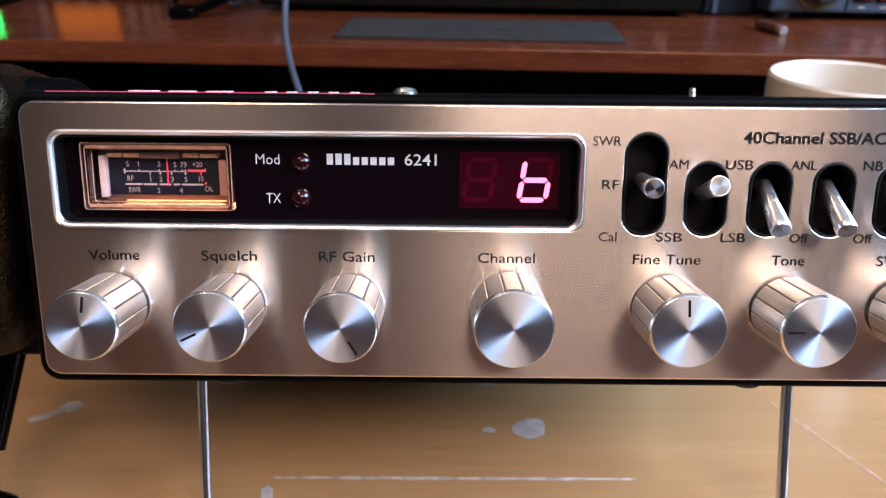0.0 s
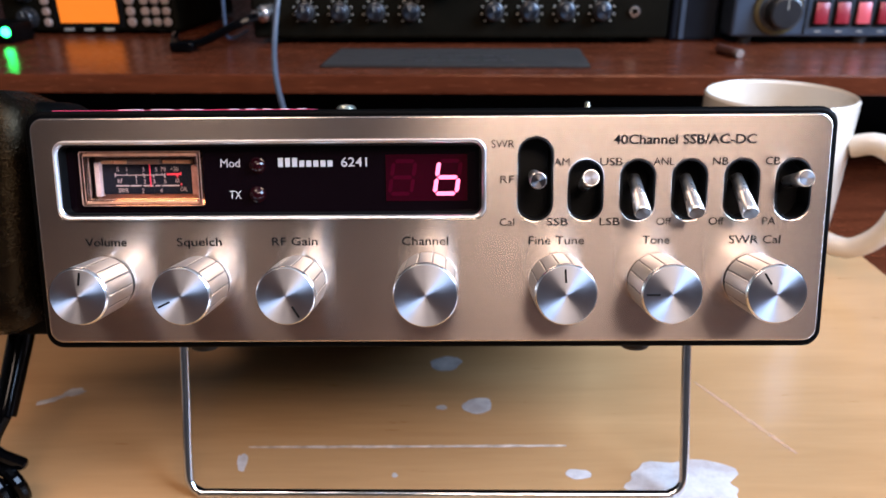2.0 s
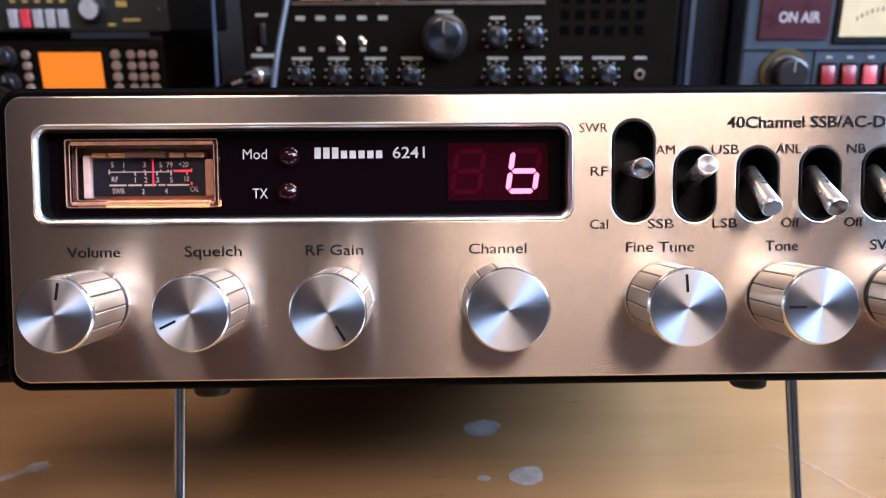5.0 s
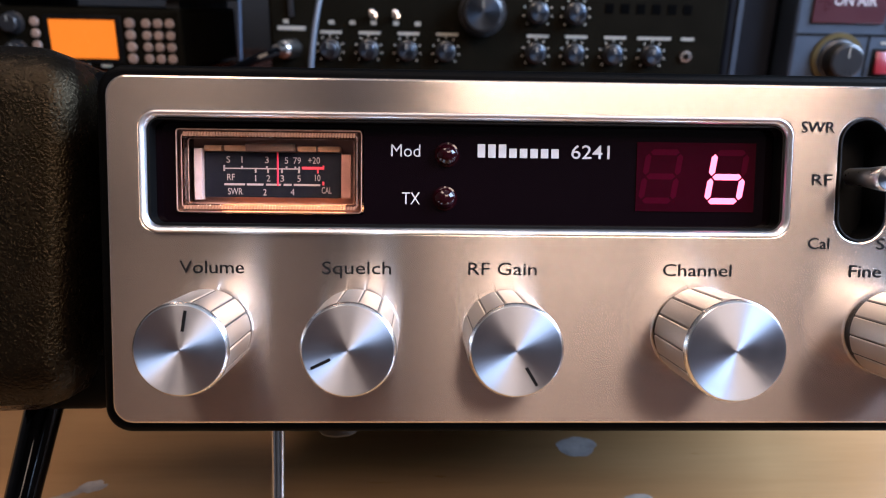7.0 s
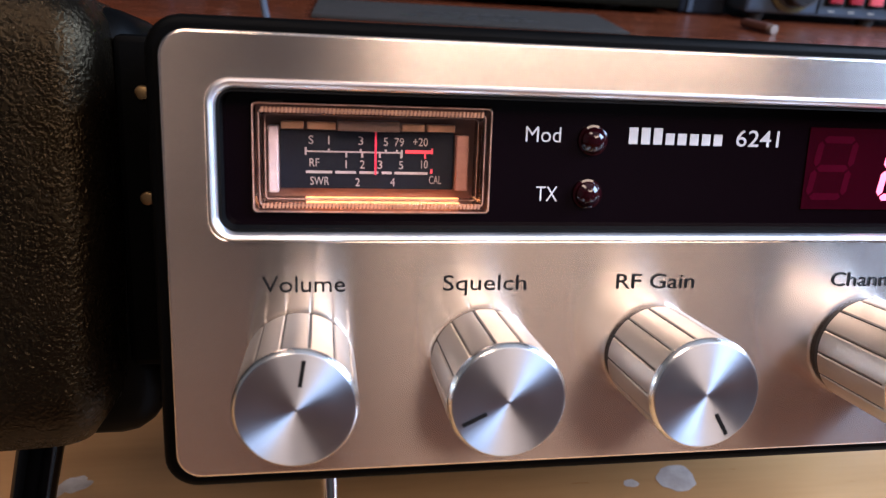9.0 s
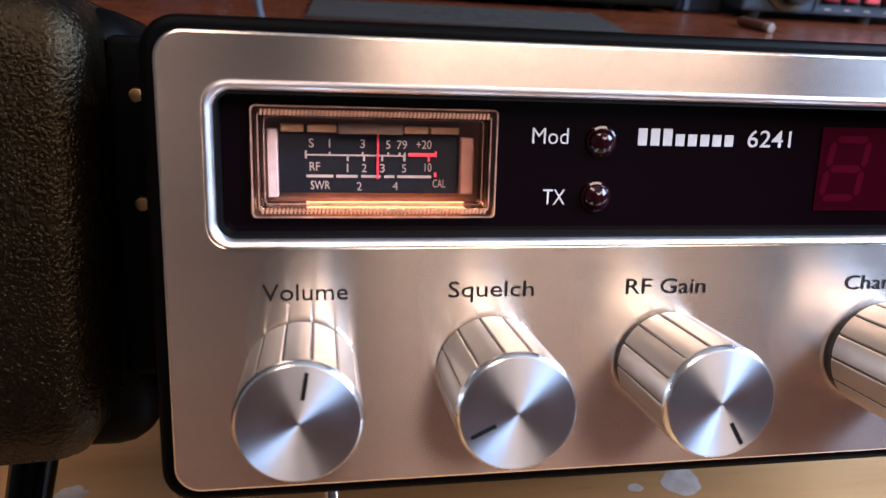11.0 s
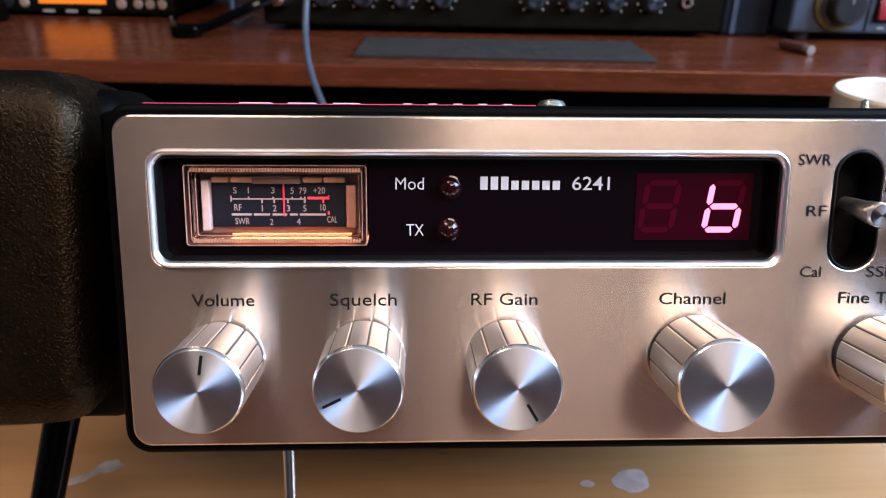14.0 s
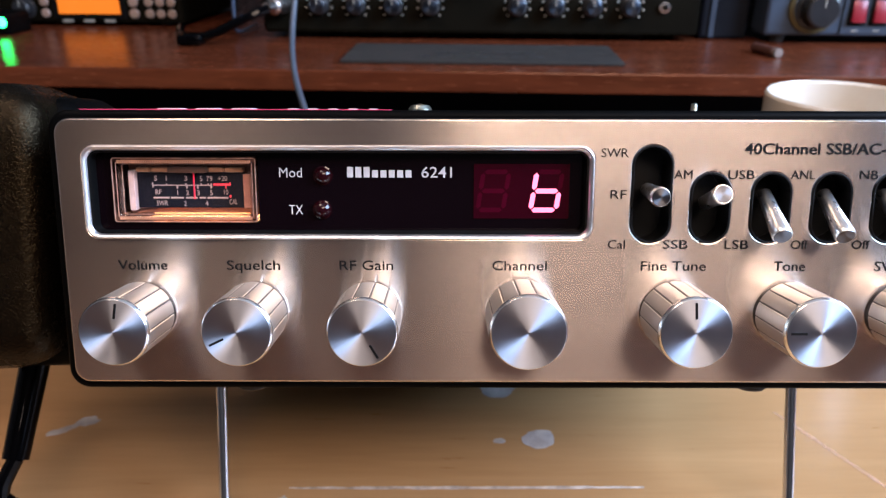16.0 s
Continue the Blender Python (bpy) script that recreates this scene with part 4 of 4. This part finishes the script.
part("panel_screw", moved(lathe([(0.0016, 0), (0.0010, 0.0010), (0, 0.0012)], 12), pose(-0.2400, -0.0002, 0.081) @ FRONTWARD), NICKEL, upper)

charger = thing("charger", BACK, "small black charger with a green light", "charger")
part("shell", box(-0.450, -0.388, 0.0, 0.036, 0.0, 0.018, 0.003), CASE, charger)
part("indicator", moved(lathe([(0.0042, 0), (0.0036, 0.0018), (0, 0.0026)], 16), pose(-0.3925, -0.0002, 0.0110) @ FRONTWARD), GREENLED, charger, "bright green light")

# the supply with the sign, its meter and red switches
supply = thing("power_console", BACK, "blue-grey console with a sign and red switches", "console")
part("cabinet", box(0.240, 0.440, 0, 0.20, 0.006, 0.155, 0.003), BLUEGREY, supply)
for x in (0.255, 0.350, 0.425):
    part("foot", moved(lathe([(0, 0), (0.006, 0), (0.008, 0.008), (0, 0.008)], 14), pose(x, 0.012, 0)), RUBBER, supply)
part("sign_panel", box(0.2515, 0.3070, -0.002, 0.002, 0.0540, 0.104, 0.0008), MAROON, supply, "dark maroon sign panel")
lettering("ON AIR", 0.2660, 0.2985, 0.0672, 0.0078, -0.0023, SIGNINK, supply, 0.02)
legend(0.2660, 0.0835, 0.018, supply, SIGNINK, 0.003)
part("meter_frame", box(0.3110, 0.382, -0.002, 0.002, 0.0505, 0.104, 0.001), SLOT, supply)
part("meter_face", box(0.3150, 0.378, -0.0026, -0.002, 0.0560, 0.100), CREAM, supply, "cream lit meter face")
for i in range(11):
    a = radians(-40 + 80 * i / 10)
    cx = 0.3465
    part("scale_tick", box(cx + 0.030 * math.sin(a) - 0.0004, cx + 0.030 * math.sin(a) + 0.0004, -0.0029, -0.0026, 0.0450 + 0.030 * math.cos(a), 0.0485 + 0.030 * math.cos(a)), INK, supply, smooth=False)
part("seam", box(0.242, 0.438, -0.0006, 0.0004, 0.0448, 0.0464), SLOT, supply, smooth=False)
part("seam", box(0.2985, 0.2997, -0.0006, 0.0004, 0.008, 0.0448), SLOT, supply, smooth=False)
part("dial_ring", moved(lathe([(0.0160, 0), (0.0200, 0), (0.0196, 0.002), (0.0160, 0.0022)], 36), pose(0.2760, -0.0002, 0.0275) @ FRONTWARD), OLIVEBRASS, supply, "brass-coloured dial ring")
small_knob(0.2785, 0.0265, 0.0140, supply, top=KNOBBLACK, depth=0.014, marks=False)
for i in range(4):
    x = 0.3107 + i * 0.0168
    sw = part("rocker_frame", box(x - 0.0070, x + 0.0070, -0.0015, 0.001, 0.0145, 0.0360, 0.0006), SLOT, supply)
    rock = box(x - 0.0052, x + 0.0052, -0.0050, 0, 0.0170, 0.0335, 0.0006)
    for v in rock.verts:
        if v.co.y < -0.004:
            v.co.y += 0.16 * (v.co.z - 0.017)
    part("rocker", rock, REDLIT if i == 2 else REDROCK, sw, "lit red rocker switch" if i == 2 else "red rocker switch")
    legend(x, 0.0400, 0.005, supply)
    legend(x, 0.0105, 0.005, supply, h=0.0012)

tower = thing("dark_cabinet", BACK, "dark navy cabinet between the radio and console", "cabinet")
part("shell", box(0.194, 0.234, 0.02, 0.22, 0, 0.155, 0.003), NAVY, tower)
# blue-grey strip paints an upright bluish reflection between radio and console
part("reflection_strip", box(0.202, 0.206, 0.0185, 0.02, 0.002, 0.148), BLUEGREY, tower)
stub = thing("brown_tube", BACK @ pose(0.2255, -0.068, 0.0036, 0, 0, -75), "brown tube with a pale end on the desk", "tube")
part("tube_body", moved(lathe([(0, 0), (0.0034, 0), (0.0034, 0.024), (0.0028, 0.026), (0, 0.026)], 20), pose(0, 0, 0, 0, -90, 0)), COPPERTUBE, stub)
part("tube_end", moved(lathe([(0, 0), (0.0030, 0), (0.0033, 0.005), (0, 0.0055)], 20), pose(0, 0, 0, 0, 90, 0)), PALE, stub)

# cables
cable = thing("grey_cable", pose(0, 0, 0), "grey cable rising behind the radio", "cable")
part("lead", tube([(-0.070, 0.2380, 0.030), (-0.0840, 0.2500, 0.044), (-0.0990, 0.2765, 0.0605), (-0.1125, 0.3180, 0.0830), (-0.1145, 0.3480, 0.1150), (-0.1080, 0.372, 0.160), (-0.098, 0.392, 0.215), (-0.095, 0.41, 0.27), (-0.095, 0.60, 0.30)], 0.0019, 12), GREYCABLE, cable)
blue = thing("blue_cable", BACK, "pale blue cable hanging beside the transceiver", "cable")
part("lead", tube([(-0.1870, -0.002, 0.170), (-0.1884, -0.002, 0.098), (-0.1895, -0.002, 0.060), (-0.1912, -0.002, 0.014), (-0.1916, 0.010, 0.004), (-0.1920, 0.06, 0.004)], 0.0015, 10), BLUECABLE, blue)
